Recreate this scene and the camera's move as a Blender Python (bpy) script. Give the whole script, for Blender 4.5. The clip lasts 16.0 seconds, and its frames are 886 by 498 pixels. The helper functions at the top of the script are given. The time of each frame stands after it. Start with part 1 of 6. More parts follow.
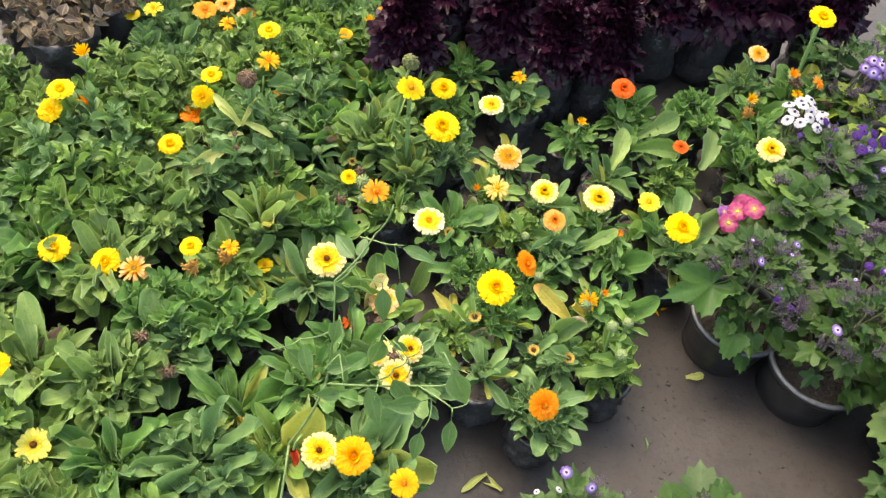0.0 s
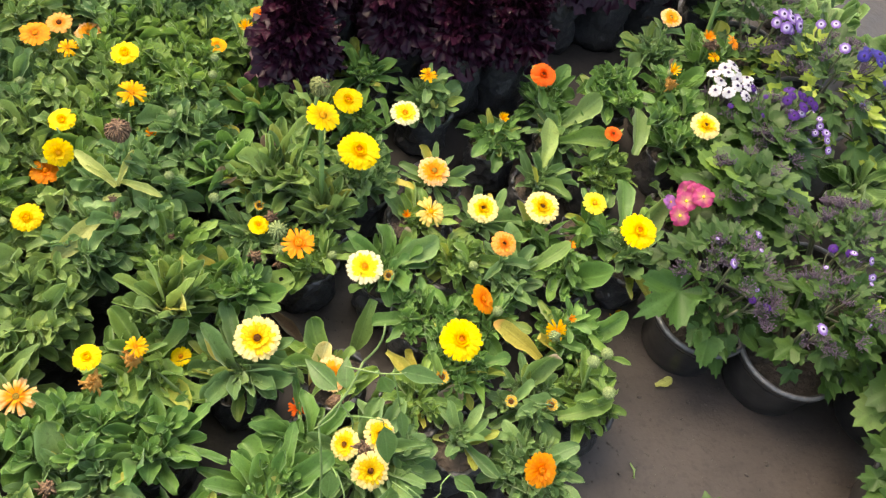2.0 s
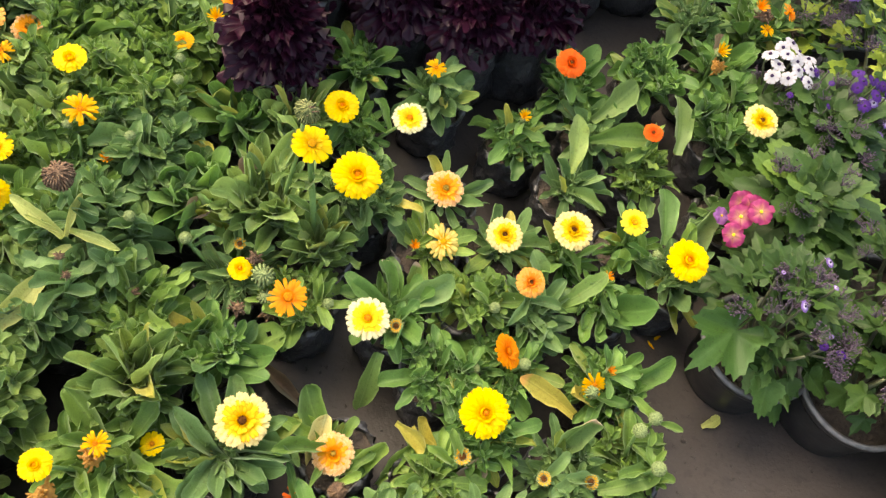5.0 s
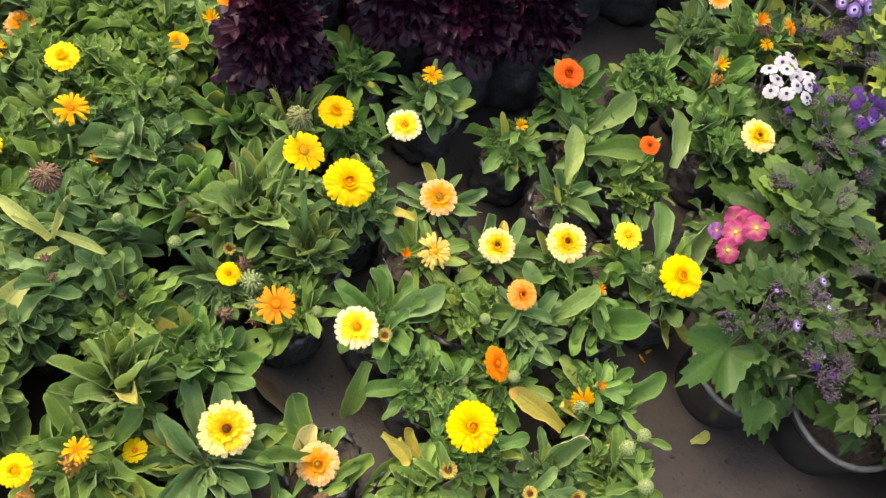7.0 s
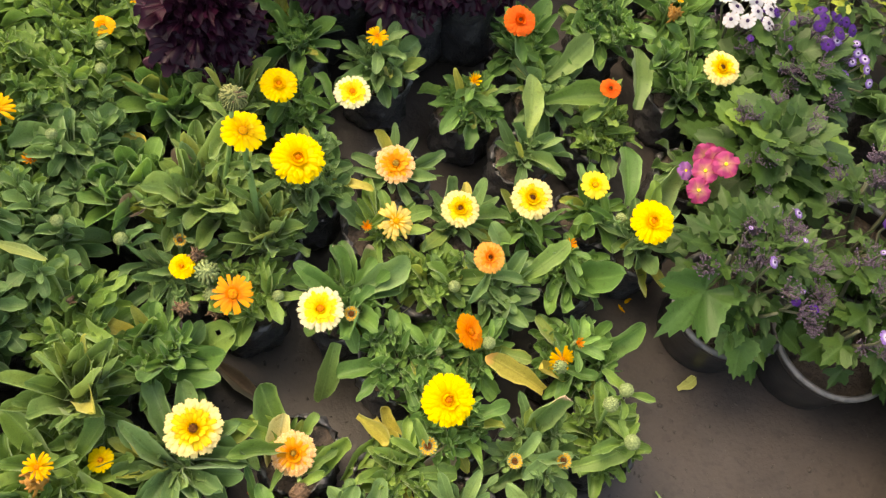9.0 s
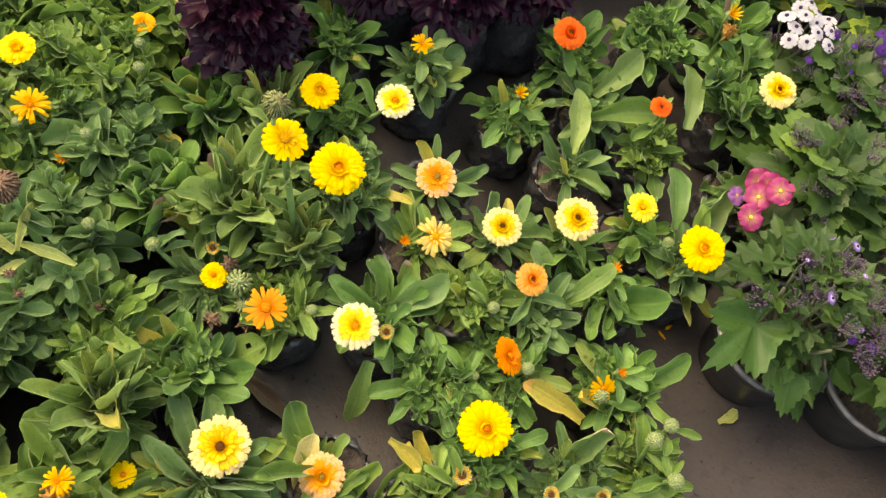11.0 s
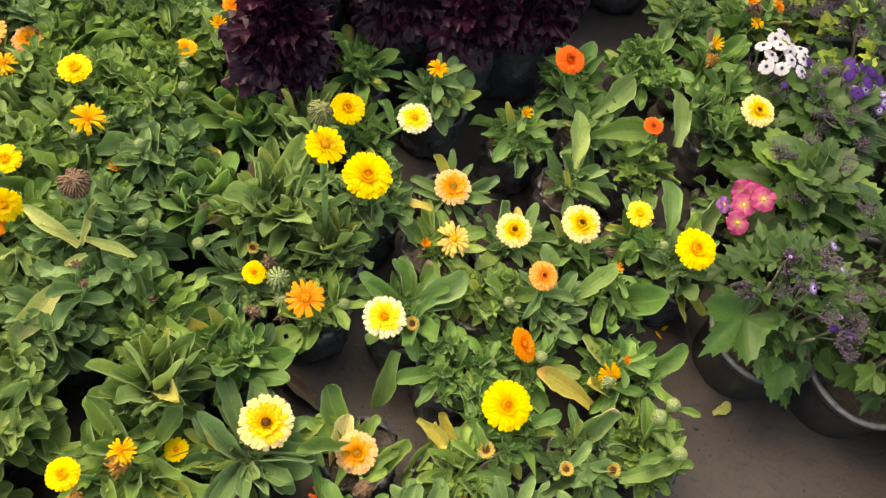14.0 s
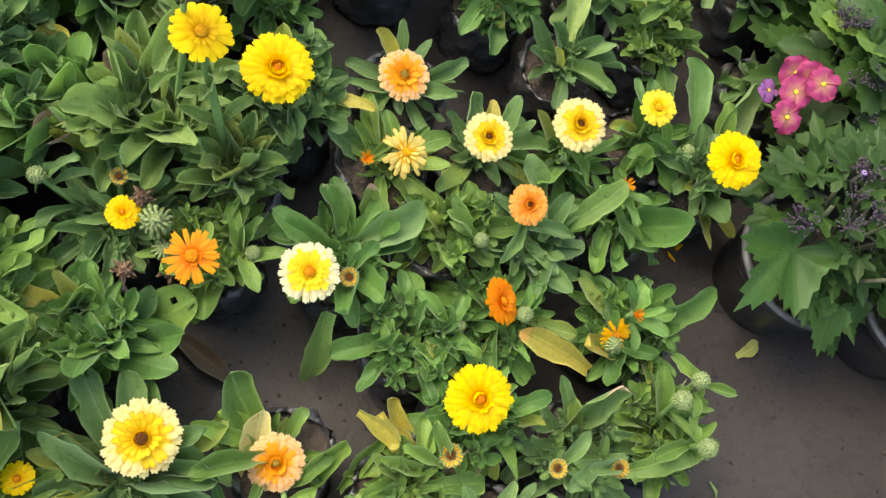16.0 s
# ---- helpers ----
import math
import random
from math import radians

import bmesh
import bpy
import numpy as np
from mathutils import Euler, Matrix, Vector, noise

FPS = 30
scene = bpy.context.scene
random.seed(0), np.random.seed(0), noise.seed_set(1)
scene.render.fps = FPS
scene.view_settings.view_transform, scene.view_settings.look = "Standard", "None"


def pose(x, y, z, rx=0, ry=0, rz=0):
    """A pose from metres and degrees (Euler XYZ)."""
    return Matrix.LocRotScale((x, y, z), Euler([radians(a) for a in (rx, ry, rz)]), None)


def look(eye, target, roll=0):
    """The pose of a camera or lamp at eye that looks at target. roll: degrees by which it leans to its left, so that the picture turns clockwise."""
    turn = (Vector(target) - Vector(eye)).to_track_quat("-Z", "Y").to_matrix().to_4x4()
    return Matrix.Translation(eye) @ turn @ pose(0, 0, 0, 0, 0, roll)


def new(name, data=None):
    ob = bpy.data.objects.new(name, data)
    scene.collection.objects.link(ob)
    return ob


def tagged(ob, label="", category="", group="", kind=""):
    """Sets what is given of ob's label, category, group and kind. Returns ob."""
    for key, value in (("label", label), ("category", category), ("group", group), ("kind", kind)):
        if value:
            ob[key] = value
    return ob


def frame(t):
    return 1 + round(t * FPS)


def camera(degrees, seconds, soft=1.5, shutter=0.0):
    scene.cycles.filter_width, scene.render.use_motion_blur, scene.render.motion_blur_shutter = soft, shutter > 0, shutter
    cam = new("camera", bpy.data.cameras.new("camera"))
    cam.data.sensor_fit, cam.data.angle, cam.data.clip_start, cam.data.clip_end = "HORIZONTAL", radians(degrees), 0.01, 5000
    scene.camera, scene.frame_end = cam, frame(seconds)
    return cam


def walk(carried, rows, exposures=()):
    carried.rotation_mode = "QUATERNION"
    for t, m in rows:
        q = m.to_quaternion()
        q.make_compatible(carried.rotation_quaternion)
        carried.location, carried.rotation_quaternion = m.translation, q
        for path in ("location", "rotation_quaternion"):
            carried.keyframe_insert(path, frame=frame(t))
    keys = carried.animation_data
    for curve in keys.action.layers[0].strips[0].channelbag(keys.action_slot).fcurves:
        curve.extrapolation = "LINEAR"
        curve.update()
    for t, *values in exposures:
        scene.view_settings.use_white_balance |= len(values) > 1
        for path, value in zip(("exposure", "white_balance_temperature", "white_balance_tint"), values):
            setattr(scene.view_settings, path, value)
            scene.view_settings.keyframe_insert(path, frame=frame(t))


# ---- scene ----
cam = camera(57.0, 16.0, 1.35)
PATH = [
    (0, (-0.08, -0.982, 1.176), (-0.109, 0.265, -0.388), 9.8),
    (0.5, (-0.169, -0.973, 1.167), (-0.13, 0.28, -0.391), 10.7),
    (1, (-0.217, -0.901, 1.152), (-0.078, 0.333, -0.416), 12.1),
    (1.5, (-0.219, -0.813, 1.132), (0.014, 0.392, -0.448), 14.1),
    (2, (-0.224, -0.758, 1.114), (0.128, 0.377, -0.494), 16.4),
    (2.5, (-0.29, -0.754, 1.114), (0.29, 0.335, -0.46), 15.3),
    (3, (-0.333, -0.744, 1.112), (0.318, 0.344, -0.435), 15.7),
    (3.5, (-0.333, -0.706, 1.098), (0.22, 0.352, -0.506), 17.5),
    (4, (-0.283, -0.627, 1.083), (0.209, 0.409, -0.556), 18.9),
    (4.2, (-0.256, -0.594, 1.072), (0.202, 0.427, -0.586), 19.0),
    (6.3, (-0.205, -0.5, 1.036), (0.104, 0.424, -0.71), 17.9),
    (6.5, (-0.213, -0.502, 1.039), (0.114, 0.439, -0.695), 19.1),
    (7, (-0.209, -0.507, 1.045), (0.16, 0.45, -0.672), 20.0),
    (7.5, (-0.189, -0.514, 1.045), (0.251, 0.425, -0.665), 19.9),
    (8, (-0.182, -0.513, 1.042), (0.251, 0.411, -0.678), 18.2),
    (8.5, (-0.172, -0.497, 1.028), (0.242, 0.388, -0.718), 18.4),
    (8.7, (-0.17, -0.49, 1.025), (0.229, 0.377, -0.732), 17.5),
    (10.8, (-0.191, -0.447, 0.998), (0.179, 0.413, -0.77), 18.6),
    (11, (-0.191, -0.445, 0.994), (0.166, 0.426, -0.77), 17.9),
    (11.5, (-0.193, -0.448, 1.005), (0.137, 0.443, -0.755), 16.4),
    (12, (-0.191, -0.455, 1.012), (0.115, 0.456, -0.741), 15.3),
    (12.5, (-0.19, -0.456, 1.009), (0.112, 0.435, -0.756), 16.0),
    (13, (-0.19, -0.467, 1.022), (0.138, 0.445, -0.728), 16.2),
    (13.5, (-0.218, -0.503, 1.029), (0.174, 0.445, -0.688), 16.9),
    (14, (-0.259, -0.535, 1.036), (0.154, 0.441, -0.661), 18.1),
    (14.3, (-0.250, -0.512, 0.992), (0.175, 0.355, -0.759), 20.3),
    (14.5, (-0.233, -0.471, 0.965), (0.208, 0.347, -0.806), 21.7),
    (15, (-0.198, -0.398, 0.911), (0.243, 0.378, -0.879), 22.8),
    (15.2, (-0.189, -0.396, 0.884), (0.250, 0.361, -0.915), 23.1),
    (15.5, (-0.182, -0.359, 0.873), (0.263, 0.308, -0.959), 26.3),
    (16, (-0.174, -0.33, 0.839), (0.276, 0.262, -1.017), 30.0),
]
walk(cam, [(t, look(eye, target, roll)) for t, eye, target, roll in PATH], [(0.0, 2.41, 7750, 7), (2.0, 2.33, 8200, 8), (2.6, 2.3, 7900, 5), (3.5, 2.27, 7750, 5), (4.2, 2.26, 8150, 6.5), (6.3, 2.18, 8350, 10), (7.4, 2.17, 7950, 11), (8.3, 2.17, 8600, 9.5), (11.0, 2.13, 9250, 10), (12.0, 2.13, 9250, 10), (13.2, 2.14, 8800, 10.5), (14.0, 2.14, 9000, 10), (16.0, 1.99, 7350, 4.5)])

# ---- world and light: a bright overcast sky ----
world = bpy.data.worlds.new("world")
scene.world = world
world.use_nodes = True
wn = world.node_tree
sky = wn.nodes.new("ShaderNodeTexSky")
sky.sky_type = "NISHITA"
sky.sun_disc = False
sky.sun_elevation = radians(58)
sky.sun_rotation = radians(-40)
sky.air_density = 1.0
sky.dust_density = 4.0
wn.links.new(sky.outputs[0], wn.nodes["Background"].inputs[0])
wn.nodes["Background"].inputs[1].default_value = 0.15
sun_data = bpy.data.lights.new("sun", "SUN")
sun_data.energy = 0.35
sun_data.angle = radians(35)
sun_data.color = (1.0, 0.96, 0.88)
sun = new("sun", sun_data)
sun.matrix_world = look((-0.64 * 3, 0.77 * 3, 4.8), (0, 0, 0))


# ---- small geometry kit ----
class Geo:
    """Vertices, faces and UVs of one mesh."""

    def __init__(self):
        self.v, self.f, self.uv = [], [], []

    def add(self, verts, faces, uvs=None, m=None):
        k = len(self.v)
        for p in verts:
            self.v.append(tuple(m @ Vector(p)) if m is not None else tuple(p))
        self.f += [tuple(i + k for i in f) for f in faces]
        self.uv += list(uvs) if uvs is not None else [(0.5, 0.5)] * len(verts)
        return self

    def mesh(self, name, mat=None, smooth=True):
        me = bpy.data.meshes.new(name)
        me.from_pydata(self.v, [], self.f)
        lay = me.uv_layers.new(name="UVMap")
        idx = np.empty(len(me.loops), dtype=np.int32)
        me.loops.foreach_get("vertex_index", idx)
        lay.data.foreach_set("uv", np.array(self.uv, dtype=np.float32)[idx].ravel())
        if smooth:
            me.polygons.foreach_set("use_smooth", [True] * len(me.polygons))
        if mat:
            me.materials.append(mat)
        me.update()
        return me


def sheet(nx, ny, fn):
    """A grid: fn(u, v) gives a point; u runs -1..1, v runs 0..1."""
    vs, uv, fs = [], [], []
    for j in range(ny + 1):
        for i in range(nx + 1):
            u, v = 2 * i / nx - 1, j / ny
            vs.append(fn(u, v))
            uv.append((i / nx, v))
    for j in range(ny):
        for i in range(nx):
            a = j * (nx + 1) + i
            fs.append((a, a + 1, a + nx + 2, a + nx + 1))
    return vs, fs, uv


def lathe(profile, n=20, wob=None):
    """A turned body from (radius, height) pairs; wob(angle, k) scales the radius."""
    vs, uv, fs = [], [], []
    for k, (r, z) in enumerate(profile):
        for i in range(n):
            a = 2 * math.pi * i / n
            q = r * (wob(a, k) if wob else 1)
            vs.append((q * math.cos(a), q * math.sin(a), z))
            uv.append((i / n, k / max(1, len(profile) - 1)))
    for k in range(len(profile) - 1):
        for i in range(n):
            j = (i + 1) % n
            fs.append((k * n + i, k * n + j, (k + 1) * n + j, (k + 1) * n + i))
    return vs, fs, uv


def tube(points, radii, n=6):
    """A round rod along points."""
    vs, uv, fs = [], [], []
    pts = [Vector(p) for p in points]
    for k, p in enumerate(pts):
        d = (pts[min(k + 1, len(pts) - 1)] - pts[max(k - 1, 0)]).normalized()
        a = d.cross(Vector((0.3, 1, 0.1))).normalized()
        b = d.cross(a)
        for i in range(n):
            t = 2 * math.pi * i / n
            vs.append(p + radii[k] * (a * math.cos(t) + b * math.sin(t)))
            uv.append((i / n, k / (len(pts) - 1)))
    for k in range(len(pts) - 1):
        for i in range(n):
            j = (i + 1) % n
            fs.append((k * n + i, k * n + j, (k + 1) * n + j, (k + 1) * n + i))
    fs.append(tuple(range((len(pts) - 1) * n, len(pts) * n)))
    return vs, fs, uv


def arc(p, q, sag, n=6):
    """Points from p to q, bowed sideways by the vector sag."""
    p, q, s = Vector(p), Vector(q), Vector(sag)
    return [p.lerp(q, k / n) + s * math.sin(math.pi * k / n) for k in range(n + 1)]


def blob(r, rz, n=8, m=5):
    prof = [(max(1e-4, r * math.sin(math.pi * k / m)), rz * math.cos(math.pi * k / m)) for k in range(m, -1, -1)]
    return lathe(prof, n)


def aim(base, direction, up=(0, 0, 1), size=1.0, roll=0.0):
    """A pose that lays +Y along direction, with +Z as near as can be to up."""
    y = Vector(direction).normalized()
    x = y.cross(Vector(up))
    if x.length < 1e-4:
        x = Vector((1, 0, 0))
    x.normalize()
    z = x.cross(y)
    m = Matrix((x, y, z)).transposed().to_4x4()
    s = size if isinstance(size, tuple) else (size, size, size)
    return Matrix.Translation(base) @ m @ Matrix.Rotation(roll, 4, "Y") @ Matrix.Diagonal((*s, 1))


def upright(normal):
    return Vector((0, 0, 1)).rotation_difference(Vector(normal).normalized()).to_matrix().to_4x4()


def part(name, me, parent, m=None, label="", mat=None):
    """Links one mesh as a part; m is its pose in the parent's space."""
    ob = new(name, me)
    ob.parent = parent
    if m is not None:
        ob.matrix_basis = m
    if mat:
        ob.material_slots[0].link = "OBJECT"
        ob.material_slots[0].material = mat
    if label:
        tagged(ob, label=label)
    return ob


def thing(name, x, y, z, label, category, group="", rz=0.0):
    ob = new(name)
    ob.empty_display_size = 0.02
    ob.matrix_basis = pose(x, y, z, 0, 0, rz)
    return tagged(ob, label=label, category=category, group=group)


# ---- materials ----
def nodes(name):
    mat = bpy.data.materials.new(name)
    mat.use_nodes = True
    nt = mat.node_tree
    return mat, nt, nt.nodes["Principled BSDF"]


def mixc(nt, fac, a, b, blend="MIX"):
    n = nt.nodes.new("ShaderNodeMix")
    n.data_type = "RGBA"
    n.blend_type = blend
    for sock, val in ((n.inputs[0], fac), (n.inputs[6], a), (n.inputs[7], b)):
        if isinstance(val, bpy.types.NodeSocket):
            nt.links.new(val, sock)
        elif isinstance(val, (int, float)):
            sock.default_value = val
        else:
            sock.default_value = (*val, 1)
    return n.outputs[2]


def ramp(nt, fac, stops):
    n = nt.nodes.new("ShaderNodeValToRGB")
    e = n.color_ramp.elements
    while len(e) < len(stops):
        e.new(0.5)
    for el, (p, c) in zip(e, stops):
        el.position = p
        el.color = (*c, 1) if isinstance(c, tuple) else (c, c, c, 1)
    nt.links.new(fac, n.inputs[0])
    return n.outputs[0]


def noise_tex(nt, scale, detail=3.0, vec=None, rough=0.55):
    n = nt.nodes.new("ShaderNodeTexNoise")
    n.inputs["Scale"].default_value = scale
    n.inputs["Detail"].default_value = detail
    n.inputs["Roughness"].default_value = rough
    if vec is None:
        vec = nt.nodes.new("ShaderNodeNewGeometry").outputs["Position"]
    nt.links.new(vec, n.inputs["Vector"])
    return n.outputs[0]


def bump(nt, bs, height, strength, dist=0.002):
    b = nt.nodes.new("ShaderNodeBump")
    b.inputs["Strength"].default_value = strength
    b.inputs["Distance"].default_value = dist
    nt.links.new(height, b.inputs["Height"])
    nt.links.new(b.outputs[0], bs.inputs["Normal"])


def thin(nt, bs, colour, amount):
    """Lets part of the light through a leaf or petal."""
    tr = nt.nodes.new("ShaderNodeBsdfTranslucent")
    nt.links.new(colour, tr.inputs[0])
    mx = nt.nodes.new("ShaderNodeMixShader")
    mx.inputs[0].default_value = amount
    nt.links.new(bs.outputs[0], mx.inputs[1])
    nt.links.new(tr.outputs[0], mx.inputs[2])
    nt.links.new(mx.outputs[0], nt.nodes["Material Output"].inputs[0])


def leaf_mat(name, dark, light, tip=None, tip_from=0.75, rough=0.52, rib=0.26, veins=9.0, random_amount=0.85, gloss=0.4, side=0.08, through_light=0.40, fuzz=0.30):
    """Leaf: tone by object, pale midrib, side veins, blotches; tip: a withered end."""
    mat, nt, bs = nodes(name)
    uvn = nt.nodes.new("ShaderNodeUVMap")
    sep = nt.nodes.new("ShaderNodeSeparateXYZ")
    nt.links.new(uvn.outputs[0], sep.inputs[0])
    rnd = nt.nodes.new("ShaderNodeObjectInfo").outputs["Random"]
    big = noise_tex(nt, 45.0, 3.0)
    f = nt.nodes.new("ShaderNodeMath")
    f.operation = "MULTIPLY_ADD"
    isl = nt.nodes.new("ShaderNodeNewGeometry").outputs["Random Per Island"]
    both = nt.nodes.new("ShaderNodeMath")
    both.operation = "ADD"
    nt.links.new(rnd, both.inputs[0])
    nt.links.new(isl, both.inputs[1])
    wrap = nt.nodes.new("ShaderNodeMath")
    wrap.operation = "FRACT"
    nt.links.new(both.outputs[0], wrap.inputs[0])
    nt.links.new(wrap.outputs[0], f.inputs[0])
    f.inputs[1].default_value = 0.75 * random_amount
    f2 = nt.nodes.new("ShaderNodeMath")
    f2.operation = "MULTIPLY"
    nt.links.new(big, f2.inputs[0])
    f2.inputs[1].default_value = 0.45
    nt.links.new(f2.outputs[0], f.inputs[2])
    f.use_clamp = True
    col = ramp(nt, f.outputs[0], [(0.0, dark), (0.55, tuple(0.5 * (a + b) for a, b in zip(dark, light))), (0.80, light), (1.0, tuple(c * k for c, k in zip(light, (1.5, 1.3, 1.15))))])
    # distance from the midrib
    d = nt.nodes.new("ShaderNodeMath")
    d.operation = "SUBTRACT"
    nt.links.new(sep.outputs[0], d.inputs[0])
    d.inputs[1].default_value = 0.5
    ab = nt.nodes.new("ShaderNodeMath")
    ab.operation = "ABSOLUTE"
    nt.links.new(d.outputs[0], ab.inputs[0])
    ribs = ramp(nt, ab.outputs[0], [(0.0, 0.8), (0.03, 0.4), (0.07, 0.0), (0.37, 0.0), (0.46, 0.9), (0.5, 1.6)])
    # slanting side veins
    w = nt.nodes.new("ShaderNodeMath")
    w.operation = "MULTIPLY_ADD"
    nt.links.new(ab.outputs[0], w.inputs[0])
    w.inputs[1].default_value = -0.9
    nt.links.new(sep.outputs[1], w.inputs[2])
    w2 = nt.nodes.new("ShaderNodeMath")
    w2.operation = "MULTIPLY"
    nt.links.new(w.outputs[0], w2.inputs[0])
    w2.inputs[1].default_value = veins
    w3 = nt.nodes.new("ShaderNodeMath")
    w3.operation = "FRACT"
    nt.links.new(w2.outputs[0], w3.inputs[0])
    vein = ramp(nt, w3.outputs[0], [(0.0, side), (0.12, 0.0), (0.9, 0.0), (1.0, side)])
    vmax = nt.nodes.new("ShaderNodeMath")
    vmax.operation = "MAXIMUM"
    nt.links.new(ribs, vmax.inputs[0])
    nt.links.new(vein, vmax.inputs[1])
    vm = nt.nodes.new("ShaderNodeMath")
    vm.operation = "MULTIPLY"
    nt.links.new(vmax.outputs[0], vm.inputs[0])
    fade = ramp(nt, noise_tex(nt, 60.0, 2.0), [(0.35, 0.5 * rib), (0.65, 1.4 * rib)])
    nt.links.new(fade, vm.inputs[1])
    pale = tuple(min(1, c * 1.7 + 0.05) for c in light)
    col = mixc(nt, vm.outputs[0], col, pale)
    spots = ramp(nt, noise_tex(nt, 160.0, 2.0), [(0.30, (0.55, 0.5, 0.4)), (0.42, (1.0, 1.0, 1.0))])
    col = mixc(nt, 0.5, col, spots, "MULTIPLY")
    fine = ramp(nt, noise_tex(nt, 900.0, 2.0), [(0.32, 0.72), (0.68, 1.18)])
    col = mixc(nt, 0.6, col, fine, "MULTIPLY")
    if tip:
        wav = nt.nodes.new("ShaderNodeMath")
        wav.operation = "MULTIPLY_ADD"
        nt.links.new(noise_tex(nt, 70.0, 3.0), wav.inputs[0])
        wav.inputs[1].default_value = 0.35
        nt.links.new(sep.outputs[1], wav.inputs[2])
        k = ramp(nt, wav.outputs[0], [(tip_from, 0.0), (min(1.0, tip_from + 0.16), 1.0)])
        col = mixc(nt, k, col, tip)
    nt.links.new(col, bs.inputs["Base Color"])
    bs.inputs["Roughness"].default_value = rough
    bs.inputs["Specular IOR Level"].default_value = gloss
    bump(nt, bs, vmax.outputs[0], 0.35, 0.0015)
    bs.inputs["Sheen Weight"].default_value = fuzz
    bs.inputs["Sheen Roughness"].default_value = 0.45
    bs.inputs["Sheen Tint"].default_value = (0.8, 0.95, 0.7, 1.0)
    thin(nt, bs, col, through_light)
    return mat


def petal_mat(name, base, tip, edge=None, speck=0.13, low=0.12, margin=(0.93, 0.83, 0.68)):
    """Petal: colour runs from the base to the tip, with fine lengthwise streaks."""
    mat, nt, bs = nodes(name)
    uvn = nt.nodes.new("ShaderNodeUVMap")
    sep = nt.nodes.new("ShaderNodeSeparateXYZ")
    nt.links.new(uvn.outputs[0], sep.inputs[0])
    stops = [(low, base), (max(0.6, low + 0.28), tip)]
    if edge:
        stops += [(0.9, tip), (1.0, edge)]
    col = ramp(nt, sep.outputs[1], stops)
    isl = nt.nodes.new("ShaderNodeNewGeometry").outputs["Random Per Island"]
    tone = ramp(nt, isl, [(0.0, 1.0 - speck), (1.0, 1.0)])
    col = mixc(nt, 1.0, col, tone, "MULTIPLY")
    mp = nt.nodes.new("ShaderNodeMapping")
    mp.inputs["Scale"].default_value = (9.0, 0.8, 1.0)
    nt.links.new(uvn.outputs[0], mp.inputs[0])
    st = noise_tex(nt, 2.2, 2.0, mp.outputs[0])
    streak = ramp(nt, st, [(0.3, 0.82), (0.7, 1.0)])
    col = mixc(nt, 0.7, col, streak, "MULTIPLY")
    side = ramp(nt, sep.outputs[0], [(0.0, margin), (0.16, (1.0, 1.0, 1.0)), (0.84, (1.0, 1.0, 1.0)), (1.0, margin)])
    col = mixc(nt, 1.0, col, side, "MULTIPLY")
    nt.links.new(col, bs.inputs["Base Color"])
    bs.inputs["Roughness"].default_value = 0.6
    bs.inputs["Specular IOR Level"].default_value = 0.25
    bump(nt, bs, st, 0.2, 0.001)
    thin(nt, bs, col, 0.5)
    return mat


def plain_mat(name, a, b, scale=90.0, rough=0.6, spec=0.4, relief=0.4, dist=0.002, detail=4.0):
    mat, nt, bs = nodes(name)
    n = noise_tex(nt, scale, detail)
    col = ramp(nt, n, [(0.3, a), (0.7, b)])
    nt.links.new(col, bs.inputs["Base Color"])
    bs.inputs["Roughness"].default_value = rough
    bs.inputs["Specular IOR Level"].default_value = spec
    bump(nt, bs, n, relief, dist)
    return mat


LEAF_A = leaf_mat("calendula_leaf", (0.047, 0.115, 0.017), (0.172, 0.285, 0.050))
LEAF_B = leaf_mat("calendula_leaf_bluish", (0.036, 0.108, 0.018), (0.132, 0.262, 0.050))
LEAF_G = leaf_mat("calendula_leaf_greyish", (0.050, 0.118, 0.033), (0.145, 0.252, 0.074))
LEAF_E = leaf_mat("calendula_leaf_olive", (0.072, 0.142, 0.030), (0.205, 0.305, 0.074))
LEAF_CM = leaf_mat("cineraria_leaf_large", (0.034, 0.090, 0.016), (0.056, 0.125, 0.026), veins=7.0, side=0.25, rough=0.5, gloss=0.3, fuzz=0.04)
LEAF_O = leaf_mat("ochre_leaf", (0.36, 0.34, 0.05), (0.62, 0.45, 0.09), tip=(0.62, 0.34, 0.08), tip_from=0.9)
LEAF_Y = leaf_mat("yellowing_leaf", (0.17, 0.26, 0.03), (0.42, 0.36, 0.06), tip=(0.46, 0.27, 0.05), tip_from=1.08)
LEAF_D = leaf_mat("withered_tip_leaf", (0.10, 0.20, 0.035), (0.26, 0.28, 0.05), tip=(0.42, 0.27, 0.16), tip_from=1.02)
LEAF_K = leaf_mat("pink_tipped_leaf", (0.07, 0.145, 0.03), (0.19, 0.28, 0.06), tip=(0.52, 0.36, 0.25), tip_from=0.90)
LEAF_H = leaf_mat("paling_leaf", (0.12, 0.25, 0.05), (0.25, 0.38, 0.10), tip=(0.55, 0.50, 0.22), tip_from=1.08)
LEAF_S = leaf_mat("scorched_leaf", (0.52, 0.44, 0.15), (0.72, 0.58, 0.24), tip=(0.075, 0.05, 0.04), tip_from=1.02)
LEAF_W = leaf_mat("withered_pink_leaf", (0.42, 0.29, 0.19), (0.60, 0.42, 0.30), tip=(0.62, 0.40, 0.28), tip_from=0.9)
